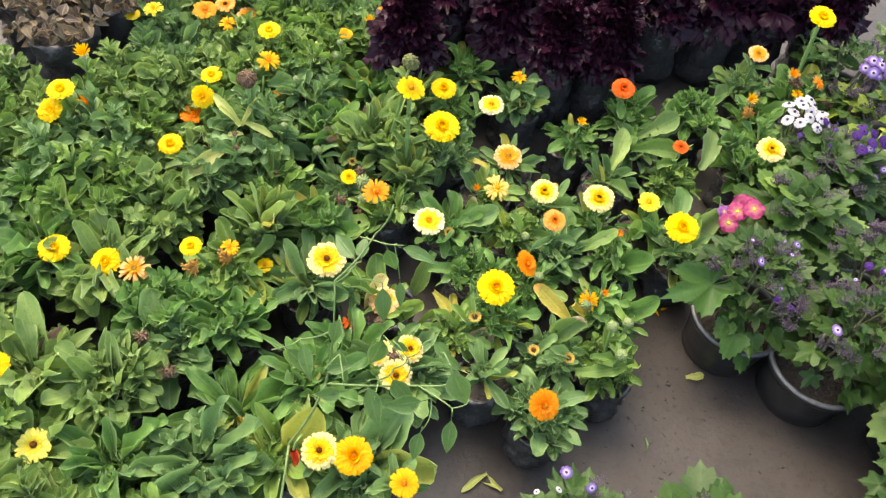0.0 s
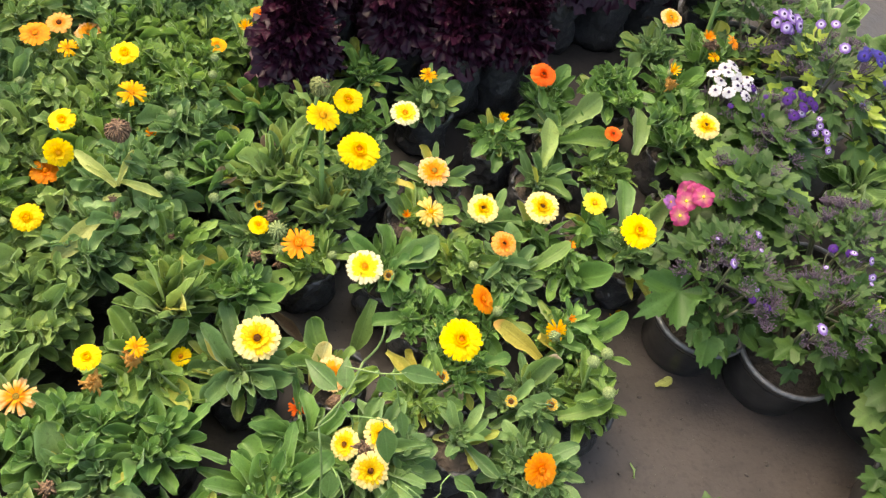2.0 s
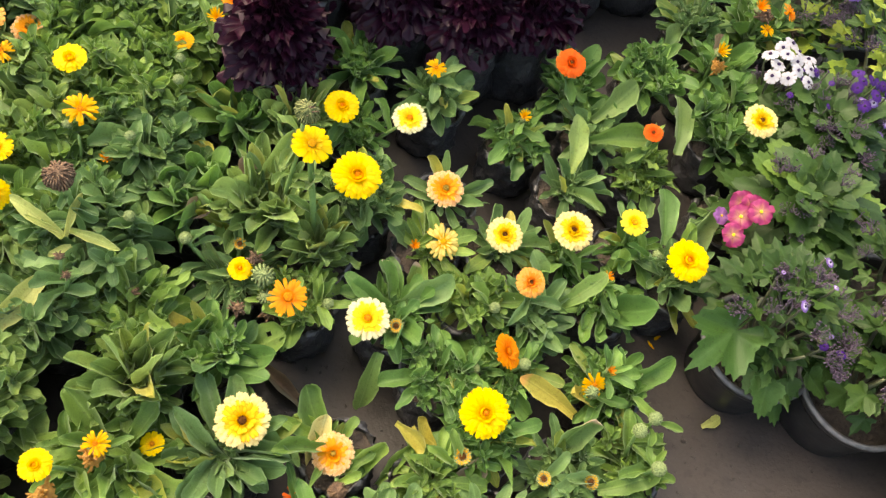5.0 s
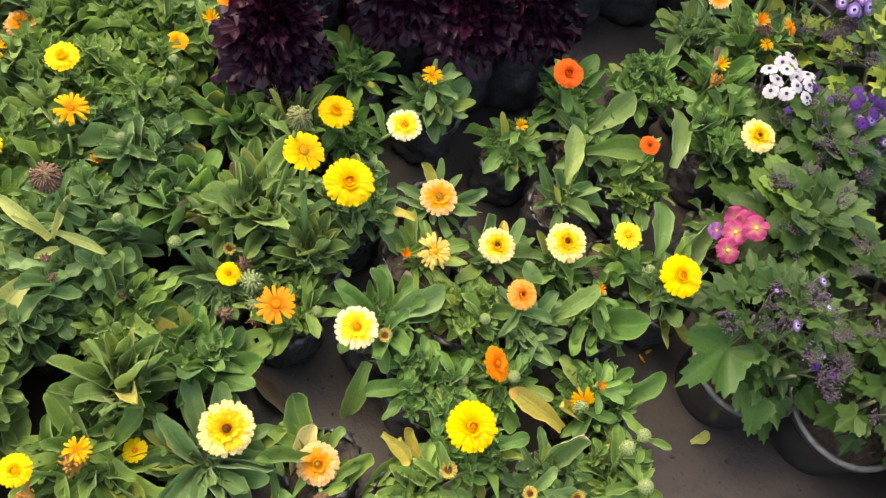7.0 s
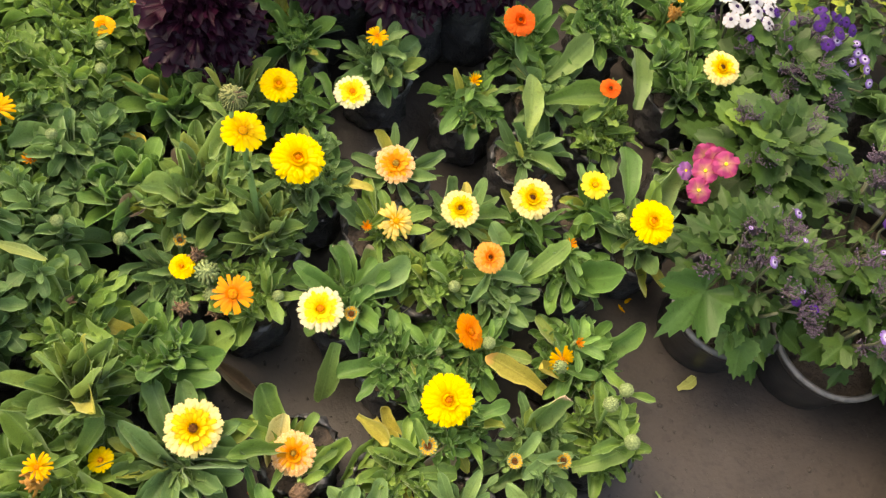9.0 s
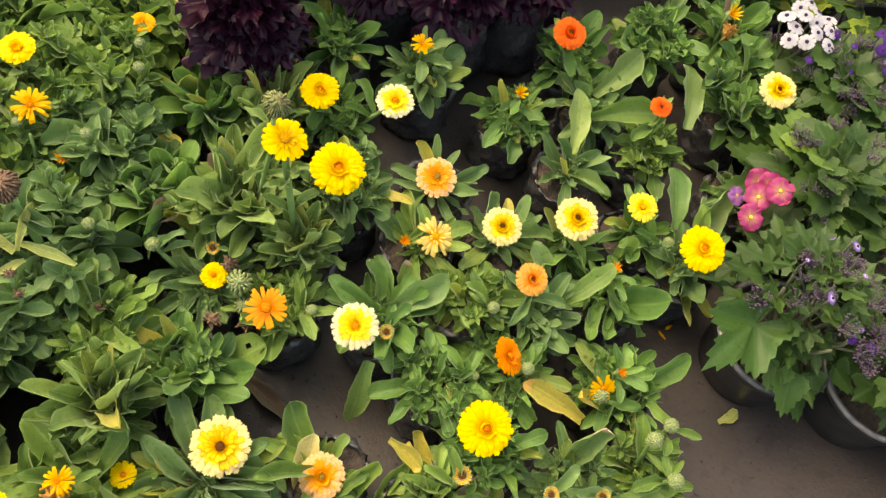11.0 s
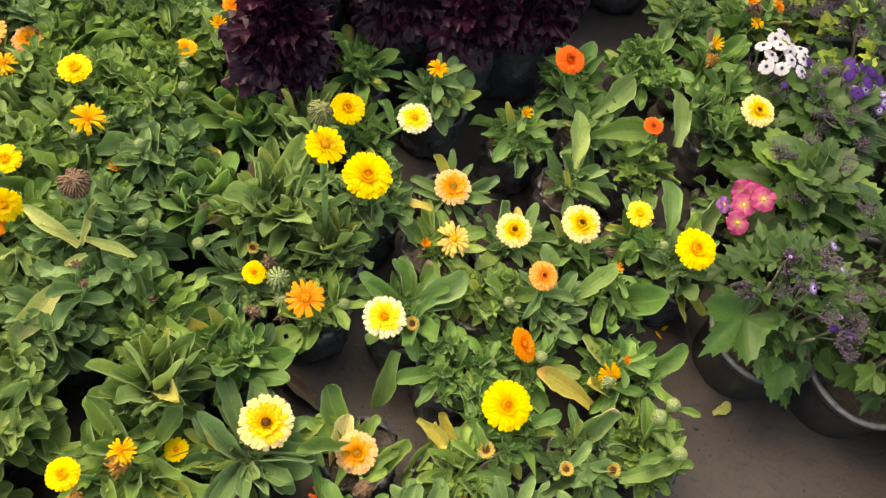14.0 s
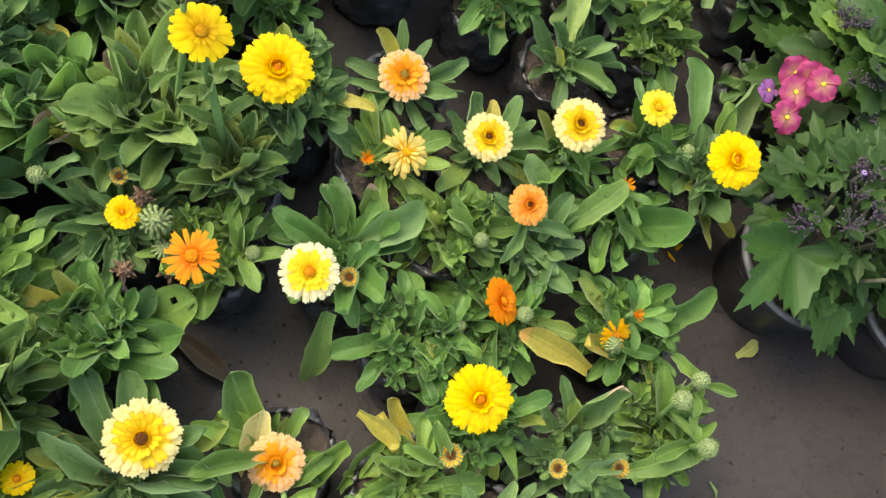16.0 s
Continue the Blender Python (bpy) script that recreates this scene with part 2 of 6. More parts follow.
LEAF_X = leaf_mat("dry_leaf", (0.075, 0.050, 0.034), (0.19, 0.135, 0.090), rough=0.8, gloss=0.15)
LEAF_P = leaf_mat("pale_leaf", (0.27, 0.34, 0.085), (0.42, 0.43, 0.13), tip=(0.42, 0.27, 0.14), tip_from=1.0)
LEAF_C = leaf_mat("cineraria_leaf", (0.018, 0.052, 0.008), (0.046, 0.100, 0.017), veins=7.0, rib=0.25, side=0.25, rough=0.5, gloss=0.3, fuzz=0.04)
LEAF_CL = leaf_mat("cineraria_leaf_light", (0.055, 0.115, 0.015), (0.12, 0.21, 0.034), veins=7.0, side=0.2, rough=0.5, gloss=0.3, fuzz=0.04)
LEAF_CY = leaf_mat("cineraria_leaf_yellowed", (0.15, 0.24, 0.025), (0.25, 0.32, 0.045), veins=7.0, rough=0.5, gloss=0.3, fuzz=0.04)
LEAF_R = leaf_mat("primrose_leaf", (0.028, 0.080, 0.012), (0.085, 0.160, 0.030), rib=0.8, veins=11.0, side=0.5)
LEAF_L = leaf_mat("red_lettuce_leaf", (0.011, 0.003, 0.009), (0.027, 0.004, 0.013), rough=0.36, rib=0.05, gloss=0.16, through_light=0.10, fuzz=0.0)
LEAF_BR = leaf_mat("bronze_leaf", (0.030, 0.017, 0.020), (0.17, 0.125, 0.070), rib=0.6, fuzz=0.0)
LEAF_CH = leaf_mat("chilli_leaf", (0.045, 0.110, 0.022), (0.105, 0.195, 0.048), rough=0.42)
STEM = plain_mat("green_stem", (0.10, 0.18, 0.05), (0.16, 0.26, 0.08), 60.0, 0.55)
STEM_D = plain_mat("dull_green_stem", (0.085, 0.14, 0.04), (0.14, 0.21, 0.07), 60.0, 0.6)
STEM_P = plain_mat("purplish_stem", (0.05, 0.05, 0.035), (0.09, 0.10, 0.05), 60.0, 0.55)
BUD = plain_mat("green_bud", (0.08, 0.125, 0.04), (0.24, 0.29, 0.12), 500.0, 0.7, 0.3, 0.7)
DRY = plain_mat("dry_flower", (0.055, 0.032, 0.024), (0.20, 0.13, 0.08), 300.0, 0.9, 0.1, 0.8)
DARKC = plain_mat("dark_disc", (0.05, 0.018, 0.006), (0.16, 0.06, 0.012), 500.0, 0.9, 0.1, 0.8, 0.001)
GOLDC = plain_mat("gold_disc", (0.55, 0.24, 0.01), (0.85, 0.45, 0.02), 500.0, 0.9, 0.1, 0.8, 0.001)
ORANGEC = plain_mat("orange_disc", (0.42, 0.13, 0.008), (0.72, 0.28, 0.015), 500.0, 0.9, 0.1, 0.8, 0.001)
OLIVEC = plain_mat("olive_disc", (0.16, 0.11, 0.02), (0.36, 0.24, 0.04), 500.0, 0.9, 0.1, 0.8, 0.001)
BAG = plain_mat("black_polythene", (0.022, 0.022, 0.024), (0.056, 0.055, 0.056), 70.0, 0.30, 0.5, 0.9, 0.006)
POT = plain_mat("black_pot_plastic", (0.010, 0.010, 0.011), (0.034, 0.032, 0.030), 45.0, 0.36, 0.5, 0.3)
# the highlight along the black pots' rims, put in as a lighter grey
RIM = plain_mat("rim_highlight_grey", (0.035, 0.035, 0.036), (0.11, 0.11, 0.11), 70.0, 0.42, 0.5, 0.3)
SOIL = plain_mat("potting_soil", (0.032, 0.024, 0.019), (0.070, 0.053, 0.041), 140.0, 0.85, 0.25, 1.0, 0.006, 6.0)
CHILLI = plain_mat("red_chilli_skin", (0.45, 0.01, 0.006), (0.6, 0.02, 0.01), 30.0, 0.25, 0.5, 0.05)

PETAL = {
    "yellow": (petal_mat("petal_yellow", (0.92, 0.50, 0.004), (0.95, 0.70, 0.005)), petal_mat("petal_yellow_inner", (0.88, 0.46, 0.003), (0.95, 0.66, 0.004), (0.9, 0.56, 0.003)), ORANGEC),
    "lemon": (petal_mat("petal_lemon", (0.86, 0.62, 0.01), (0.90, 0.74, 0.06)), petal_mat("petal_lemon_inner", (0.85, 0.55, 0.004), (0.9, 0.66, 0.01)), GOLDC),
    "cream": (petal_mat("petal_cream", (0.94, 0.68, 0.015), (0.87, 0.76, 0.34), (0.87, 0.74, 0.36), 0.16, 0.58), petal_mat("petal_cream_inner", (0.90, 0.52, 0.004), (0.91, 0.67, 0.025), (0.74, 0.34, 0.02), 0.2, 0.12, (0.85, 0.66, 0.45)), DARKC),
    "white": (petal_mat("petal_white", (0.90, 0.74, 0.07), (0.79, 0.76, 0.50), None, 0.14, 0.55), petal_mat("petal_white_inner", (0.90, 0.58, 0.008), (0.91, 0.74, 0.035)), ORANGEC),
    "peach": (petal_mat("petal_peach", (0.88, 0.34, 0.02), (0.92, 0.54, 0.20), (0.93, 0.68, 0.42), 0.12, 0.46), petal_mat("petal_peach_inner", (0.84, 0.32, 0.008), (0.90, 0.42, 0.02)), OLIVEC),
    "apricot": (petal_mat("petal_apricot", (0.88, 0.32, 0.02), (0.90, 0.44, 0.10)), petal_mat("petal_apricot_inner", (0.80, 0.22, 0.01), (0.88, 0.33, 0.03)), DARKC),
    "orange": (petal_mat("petal_orange", (0.85, 0.22, 0.006), (0.90, 0.34, 0.008)), petal_mat("petal_orange_inner", (0.80, 0.18, 0.005), (0.88, 0.28, 0.006)), ORANGEC),
    "deep": (petal_mat("petal_deep_orange", (0.78, 0.10, 0.006), (0.86, 0.16, 0.012)), petal_mat("petal_deep_inner", (0.65, 0.07, 0.005), (0.82, 0.13, 0.008)), DARKC),
    "lime": (petal_mat("petal_lime", (0.72, 0.62, 0.03), (0.80, 0.76, 0.16)), petal_mat("petal_lime_inner", (0.6, 0.45, 0.02), (0.75, 0.65, 0.06)), DARKC),
    "straw": (petal_mat("petal_straw", (0.90, 0.52, 0.01), (0.90, 0.72, 0.22), (0.90, 0.58, 0.10), 0.25, 0.3), petal_mat("petal_straw_inner", (0.88, 0.55, 0.02), (0.92, 0.74, 0.2)), GOLDC),
    "sun": (petal_mat("petal_sun", (0.92, 0.54, 0.004), (0.95, 0.70, 0.006)), petal_mat("petal_sun_inner", (0.90, 0.50, 0.004), (0.95, 0.66, 0.01)), GOLDC),
    "gold": (petal_mat("petal_gold", (0.88, 0.40, 0.004), (0.92, 0.52, 0.005)), petal_mat("petal_gold_inner", (0.80, 0.32, 0.004), (0.88, 0.45, 0.005)), ORANGEC),
}
PET_VIOLET = petal_mat("petal_violet", (0.10, 0.02, 0.26), (0.06, 0.015, 0.17))
PET_BLUE = petal_mat("petal_blue", (0.07, 0.045, 0.36), (0.03, 0.025, 0.22))
PET_LILAC = petal_mat("petal_lilac_white", (0.72, 0.66, 0.85), (0.24, 0.13, 0.46))
PET_PURE = petal_mat("petal_pure_white", (0.50, 0.50, 0.56), (0.60, 0.60, 0.65))
PET_MAG = petal_mat("petal_magenta", (0.62, 0.30, 0.22), (0.46, 0.060, 0.20))
PET_PINK = petal_mat("petal_pink", (0.75, 0.55, 0.50), (0.60, 0.32, 0.45))
PET_MAUVE = petal_mat("petal_mauve", (0.55, 0.25, 0.62), (0.38, 0.14, 0.48))
PET_WINE = petal_mat("petal_wine", (0.12, 0.01, 0.03), (0.07, 0.008, 0.03))
PET_DRY = petal_mat("petal_shrivelled", (0.75, 0.42, 0.10), (0.55, 0.30, 0.08))
BUDP = plain_mat("purple_bud", (0.034, 0.024, 0.030), (0.10, 0.066, 0.105), 300.0, 0.6)


# ---- ground: trodden wet mud, one sheet to the horizon ----
def smooth(a, b, x):
    t = min(1.0, max(0.0, (x - a) / (b - a)))
    return t * t * (3 - 2 * t)


def ground_z(x, y):
    """The bed of bags stands a little higher than the bare strip beside it."""
    far = smooth(3.0, 1.3, math.hypot(x, y))
    return far * (0.034 * smooth(0.16, -0.06, x) + 0.012 * smooth(0.1, 0.5, y))


def ground_relief(x, y):
    p = Vector((x, y, 0))
    return 0.004 * noise.noise(p * 6) + 0.0012 * noise.noise(p * 21) + 0.0008 * noise.noise(p * 61)


def mud_mat():
    mat, nt, bs = nodes("wet_mud")
    big, mid, fine = noise_tex(nt, 5.0, 4.0), noise_tex(nt, 26.0, 6.0, rough=0.65), noise_tex(nt, 170.0, 4.0)
    col = ramp(nt, big, [(0.3, (0.0205, 0.0158, 0.0136)), (0.7, (0.032, 0.0248, 0.0212))])
    dark = ramp(nt, mid, [(0.30, 0.55), (0.47, 0.95), (0.62, 1.0), (0.75, 1.22)])
    col = mixc(nt, 0.85, col, dark, "MULTIPLY")
    pits = ramp(nt, noise_tex(nt, 75.0, 3.0), [(0.36, 0.30), (0.44, 1.0)])
    col = mixc(nt, 0.5, col, pits, "MULTIPLY")
    # mud around one point in the bed is darker and browner, with an uneven edge
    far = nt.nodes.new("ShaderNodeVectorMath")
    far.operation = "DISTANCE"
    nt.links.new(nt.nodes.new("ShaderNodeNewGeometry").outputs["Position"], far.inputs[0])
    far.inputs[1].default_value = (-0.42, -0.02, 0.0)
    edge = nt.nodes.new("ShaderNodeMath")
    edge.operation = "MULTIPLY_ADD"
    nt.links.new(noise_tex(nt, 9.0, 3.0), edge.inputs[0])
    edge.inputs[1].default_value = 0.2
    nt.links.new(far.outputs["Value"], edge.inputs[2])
    darker = ramp(nt, edge.outputs[0], [(0.60, (0.50, 0.43, 0.39)), (0.74, (1.0, 1.0, 1.0))])
    col = mixc(nt, 1.0, col, darker, "MULTIPLY")
    grit = ramp(nt, fine, [(0.3, 0.75), (0.7, 1.1)])
    col = mixc(nt, 0.6, col, grit, "MULTIPLY")
    nt.links.new(col, bs.inputs["Base Color"])
    rough = ramp(nt, big, [(0.35, 0.52), (0.65, 0.72)])
    nt.links.new(rough, bs.inputs["Roughness"])
    hsum = nt.nodes.new("ShaderNodeMath")
    hsum.operation = "MULTIPLY_ADD"
    nt.links.new(fine, hsum.inputs[0])
    hsum.inputs[1].default_value = 0.35
    nt.links.new(mid, hsum.inputs[2])
    bump(nt, bs, hsum.outputs[0], 0.42, 0.005)
    return mat


def spread(lo, hi, step, far):
    core = list(np.arange(lo, hi, step))
    out, d = [], step
    p = hi
    while p < far:
        out.append(p)
        d *= 1.25
        p += d
    before, d, p = [], step, lo - step
    while p > -far:
        before.append(p)
        d *= 1.25
        p -= d
    return before[::-1] + core + out + [far]


gx, gy = spread(-1.1, 1.5, 0.013, 400.0), spread(-0.85, 0.9, 0.013, 400.0)
gv = [(x, y, ground_z(x, y) + (ground_relief(x, y) if abs(x) < 3 and abs(y) < 3 else 0)) for y in gy for x in gx]
nxg = len(gx)
gf = [(j * nxg + i, j * nxg + i + 1, (j + 1) * nxg + i + 1, (j + 1) * nxg + i) for j in range(len(gy) - 1) for i in range(nxg - 1)]
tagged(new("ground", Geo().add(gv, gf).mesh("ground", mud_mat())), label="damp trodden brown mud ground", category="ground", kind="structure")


# ---- leaf shapes, each of unit length along +Y ----
def spatula(seed, width=0.34, arch=0.25, cup=0.35, wave=0.02, shoulder=0.62, neck=0.42, nx=4, ny=8, holes=()):
    """A calendula blade: broad at the foot, widest past the middle, its margins wavy, its tip blunt or pointed. holes: (across, along) cells that are eaten out."""
    r = random.Random(seed)
    ph, p2, tw, side = r.uniform(0, 6.3), r.uniform(0, 6.3), r.uniform(-0.8, 0.8), r.uniform(-0.20, 0.20)
    lean, fold = r.uniform(-0.14, 0.14), cup * r.uniform(0.3, 1.7)
    blunt, turn_up = r.choice((1.7, 2.2, 2.6, 3.0, 3.4)), r.uniform(-0.9, 0.7)
    roll_up = r.uniform(-0.5, 0.8)

    def fn(u, v):
        v = 1 - (1 - v) ** 1.6
        sgn = 1 if u > 0 else -1
        w = neck + (1 - neck) * smooth(0.05, shoulder, v)
        if v > shoulder:
            w *= math.sqrt(max(0.0, 1 - ((v - shoulder) / (1.0 - shoulder)) ** blunt)) * 0.97 + 0.03
        x = u * w * width * 0.5 * (1 + lean * sgn + 0.09 * math.sin(11 * v + ph + 1.7 * sgn) + 0.06 * math.sin(25 * v - p2 * sgn))
        bend = max(0.05, arch)
        th = bend * v + turn_up * max(0.0, v - 0.6) ** 2
        y, z = math.sin(bend * v) / bend, -(1 - math.cos(bend * v)) / bend - turn_up * max(0.0, v - 0.6) ** 2 * 0.6
        e = abs(u)
        lift = fold * e ** 1.3 * w * width * 0.5 * (1.6 - 1.1 * v)
        lift += (roll_up * 0.22 * e ** 4 + wave * 2.2 / width * e ** 2 * (math.sin(9 * v + ph + 2.2 * sgn) + 0.6 * math.sin(19 * v + p2 * sgn)) * smooth(0.12, 0.45, v) * 0.5) * width
        lift += x * tw * v
        return (x + side * v * v, y + lift * math.sin(th), z + lift * math.cos(th))
    vs, fs, uv = sheet(nx, ny, fn)
    if holes:
        fs = [f for k, f in enumerate(fs) if (k % nx, k // nx) not in holes]
    return vs, fs, uv


def ruffle(seed, width=0.75, frill=0.13, nx=20, ny=4):
    """A fan-shaped lettuce leaf whose round rim is crimped into small frills."""
    r = random.Random(seed)
    p1, p2, p3 = (r.uniform(0, 6.3) for _ in range(3))

    def fn(u, v):
        a, e = 1.25 * u, v ** 2.5
        crimp = math.sin(13 * u + p1) + 0.8 * math.sin(23 * u + p2)
        rad = v * (0.85 + 0.12 * math.sin(5 * u + p3)) + e * 0.09 * math.cos(13 * u + p1)
        x = math.sin(a) * rad * width * 0.85 + e * 0.05 * math.sin(23 * u + p3)
        return (x, math.cos(a) * rad, e * frill * crimp + 0.16 * v * abs(u) - 0.22 * v * v)
    return sheet(nx, ny, fn)


def lobed(seed, lobes=5, teeth=3, depth=0.22, cup=0.12):
    """A broad toothed leaf on a short stalk, with lobes round the stalk's foot."""
    r = random.Random(seed)
    n, rings = lobes * teeth * 2 + 4, 3
    vs, uv, fs = [(0, 0.28, 0.0)], [(0.5, 0.3)], []
    ph = r.uniform(0, 6.3)
    for k in range(1, rings + 1):
        q = k / rings
        for i in range(n + 1):
            a = math.radians(-148 + 296 * i / n)
            s = i / n * lobes
            lob = 1 - abs(2 * (s % 1.0) - 1)
            big = 1 - depth * 1.7 * (1 - lob)
            tooth = 1 + (0.075 if i % 2 else -0.06) * (1 if k == rings else 0.0)
            rad = 0.74 * big * tooth * (0.70 + 0.30 * math.cos(a)) * q
            x, y = rad * math.sin(a) * 0.92, 0.28 + rad * math.cos(a)
            z = cup * q * q * 0.7 + 0.05 * q * math.sin(3 * a + ph) - 0.10 * q * q * max(0, math.cos(a))
            vs.append((x, y, z))
            uv.append((0.5 + 0.5 * q * math.sin(a), 0.3 + 0.7 * q * max(-0.4, math.cos(a))))
    w = n + 1
    for i in range(n):
        fs.append((0, 1 + i + 1, 1 + i))
        for k in range(rings - 1):
            a = 1 + k * w + i
            fs.append((a, a + 1, a + w + 1, a + w))
    g = Geo().add(vs, fs, uv)
    g.add(*tube([(0, -0.45, -0.18), (0, -0.1, -0.05), (0, 0.28, -0.004)], [0.028, 0.024, 0.014], 5))
    return g


def oval(seed, width=0.55, arch=0.3, point=1.0, stalk=0.18):
    r = random.Random(seed)
    ph = r.uniform(0, 6.3)

    def fn(u, v):
        t = max(0.0, (v - stalk) / (1 - stalk))
        w = 0.05 + math.sin(math.pi * min(1, t) ** (0.75 if point < 0.9 else 0.62)) ** (1.0 if point > 0.9 else 0.6) * (1 - 0.05)
        if v >= 1:
            w = 0.02
        return (u * w * width * 0.5, v, 0.25 * abs(u) * w * width + 0.018 * math.sin(12 * v + ph) * abs(u) - arch * v * v * 0.6)
    return sheet(4, 8, fn)


CAL = [Geo().add(*spatula(i, width=0.22 + 0.04 * (i % 4), arch=(0.1, 0.35, 0.6, 0.9)[i % 4 if i < 8 else (i * 7) % 4], cup=0.75, wave=0.018 + 0.012 * (i % 3),
                          shoulder=0.52 + 0.05 * (i % 4), neck=0.34 + 0.08 * (i % 3), nx=6, ny=9)).mesh("calendula_leaf", LEAF_A) for i in range(14)]
BROAD = [Geo().add(*spatula(40 + i, width=0.32 + 0.02 * i, arch=0.15 + 0.12 * i, cup=0.6, wave=0.03, shoulder=0.60, neck=0.36, nx=6, ny=10)).mesh("broad_leaf", LEAF_A) for i in range(6)]
STRAP = [Geo().add(*spatula(60 + i, width=0.19 + 0.015 * i, arch=0.1 + 0.10 * i, cup=0.5, wave=0.02, shoulder=0.55, neck=0.5, nx=6, ny=10)).mesh("strap_leaf", LEAF_A) for i in range(6)]
SMOOTH = [Geo().add(*spatula(70 + i, width=0.36 + 0.02 * i, arch=0.1 + 0.08 * i, cup=0.35, wave=0.006, shoulder=0.62, neck=0.4, nx=6, ny=10)).mesh("smooth_leaf", LEAF_B) for i in range(5)]
FRILL = [Geo().add(*ruffle(i, 0.8 + 0.15 * (i % 3))).mesh("ruffled_leaf", LEAF_L) for i in range(7)]
LOBED = [lobed(i, 5, 3, 0.23 + 0.05 * (i % 3), 0.05 + 0.1 * (i % 2)).mesh("lobed_leaf", LEAF_C) for i in range(6)]
WIDE = [lobed(20 + i, 3, 5, 0.15 + 0.03 * (i % 2), 0.08 + 0.08 * (i % 2)).mesh("wide_toothed_leaf", LEAF_C) for i in range(4)]
OVAL = [Geo().add(*oval(i, 0.5 + 0.05 * i)).mesh("oval_leaf", LEAF_BR) for i in range(4)]
LANCE = [Geo().add(*oval(20 + i, 0.30 + 0.05 * i, 0.25 + 0.1 * i)).mesh("lance_leaf", LEAF_CH) for i in range(4)]
PRIM = [Geo().add(*spatula(80 + i, width=0.34 + 0.03 * i, arch=0.5 + 0.3 * i, cup=0.5, wave=0.10, shoulder=0.6, neck=0.22, nx=6, ny=10)).mesh("primrose_leaf", LEAF_R) for i in range(4)]


# ---- grow bags and pots ----
def bag_mesh(seed, r=0.044, h=0.085):
    q = random.Random(seed)
    ph = [q.uniform(0, 6.3) for _ in range(6)]

    def wob(a, k):
        return 1 + 0.06 * math.sin(3 * a + ph[0] + k * 0.6) + 0.05 * math.sin(7 * a + ph[1] - 1.3 * k) + 0.04 * math.sin(11 * a + ph[2] + 2.1 * k) + 0.025 * math.sin(17 * a + ph[4] - 2.9 * k)
    prof = [(0.6 * r, 0.0), (0.93 * r, 0.004)] + [(r * (1 + 0.03 * math.sin(k * 1.3 + ph[3])), 0.004 + (h - 0.004) * k / 9) for k in range(1, 10)]
    prof[4:9] = [(q0 * (0.95 + 0.06 * math.sin(k * 2.4 + ph[5])), z0) for k, (q0, z0) in enumerate(prof[4:9])]
    prof += [(1.01 * r, h + 0.003), (0.97 * r, h + 0.004), (0.94 * r, h + 0.001), (0.92 * r, h - 0.008)]
    return Geo().add(*lathe(prof, 40, wob)).mesh("grow_bag", BAG)


def soil_mesh(seed, r=0.0425, bulge=0.007):
    q = random.Random(seed)
    off = Vector((q.uniform(0, 9), q.uniform(0, 9), 0))
    vs, uv, fs = [], [], []
    n, rings = 22, 5
    for k in range(rings + 1):
        for i in range(n):
            a, s = 2 * math.pi * i / n, max(0.02, k / rings)
            p = Vector((s * r * math.cos(a), s * r * math.sin(a), 0))
            vs.append((p.x, p.y, bulge * (1 - s * s) + 0.003 * noise.noise(p * 90 + off) + 0.002 * noise.noise(p * 220 + off)))
            uv.append((0.5, s))
    for k in range(rings):
        for i in range(n):
            j = (i + 1) % n
            fs.append((k * n + i, k * n + j, (k + 1) * n + j, (k + 1) * n + i))
    fs.append(tuple(range(n)))
    return Geo().add(vs, fs, uv).mesh("soil", SOIL)


BAGS = [bag_mesh(i) for i in range(5)]
SOILS = [soil_mesh(i) for i in range(4)]
BIGBAGS = [bag_mesh(20 + i, 0.058, 0.155) for i in range(3)]
BIGSOIL = soil_mesh(30, 0.056)


def pot_mesh(r, h):
    prof = [(0.4 * r, 0.0), (0.80 * r, 0.0), (0.83 * r, 0.004), (0.86 * r, 0.03 * h / 0.1), (0.95 * r, h - 0.016), (0.96 * r, h - 0.014), (1.02 * r, h - 0.013),
            (1.035 * r, h - 0.008), (1.035 * r, h - 0.002), (1.015 * r, h), (0.975 * r, h), (0.96 * r, h - 0.004), (0.93 * r, h - 0.03), (0.9 * r, h - 0.05)]
    return Geo().add(*lathe(prof, 40)).mesh("pot", POT)


# ---- calendula flowers ----
def petal_ring(g, n, r0, r1, width, elev, curl, r, notch=0.06, jitter=0.08, gap=0.0, short=0.87):
    """One ring of strap petals with toothed tips."""
    turn = r.uniform(0, 6.3)
    for i in range(n):
        if r.random() < gap:
            continue
        a = turn + 2 * math.pi * i / n + r.uniform(-jitter, jitter)
        ln = (r1 - r0) * r.uniform(short, 1.0)
        el = elev + r.uniform(-0.06, 0.06)
        wd = width * r.uniform(0.85, 1.12)
        ph = r.uniform(-0.16, 0.16)

        def fn(u, v):
            w = wd * (0.45 + 0.55 * smooth(0.0, 0.6, v)) * (1 - 0.20 * smooth(0.80, 1.0, v))
            t = v + notch * (math.cos(2 * math.pi * u) - 1.5 * u * u) * smooth(0.7, 1.0, v)
            s, z = ln * t, 0.0
            e = el - curl * t
            return (u * w * 0.5, r0 + s * math.cos(e), s * math.sin(el - curl * t * 0.5) + -u * u * w * 0.07 + ph * u * w * 0.4)
        vs, fs, uv = sheet(4, 4, fn)
        g.add(vs, fs, uv, Matrix.Rotation(a, 4, "Z"))
    return g


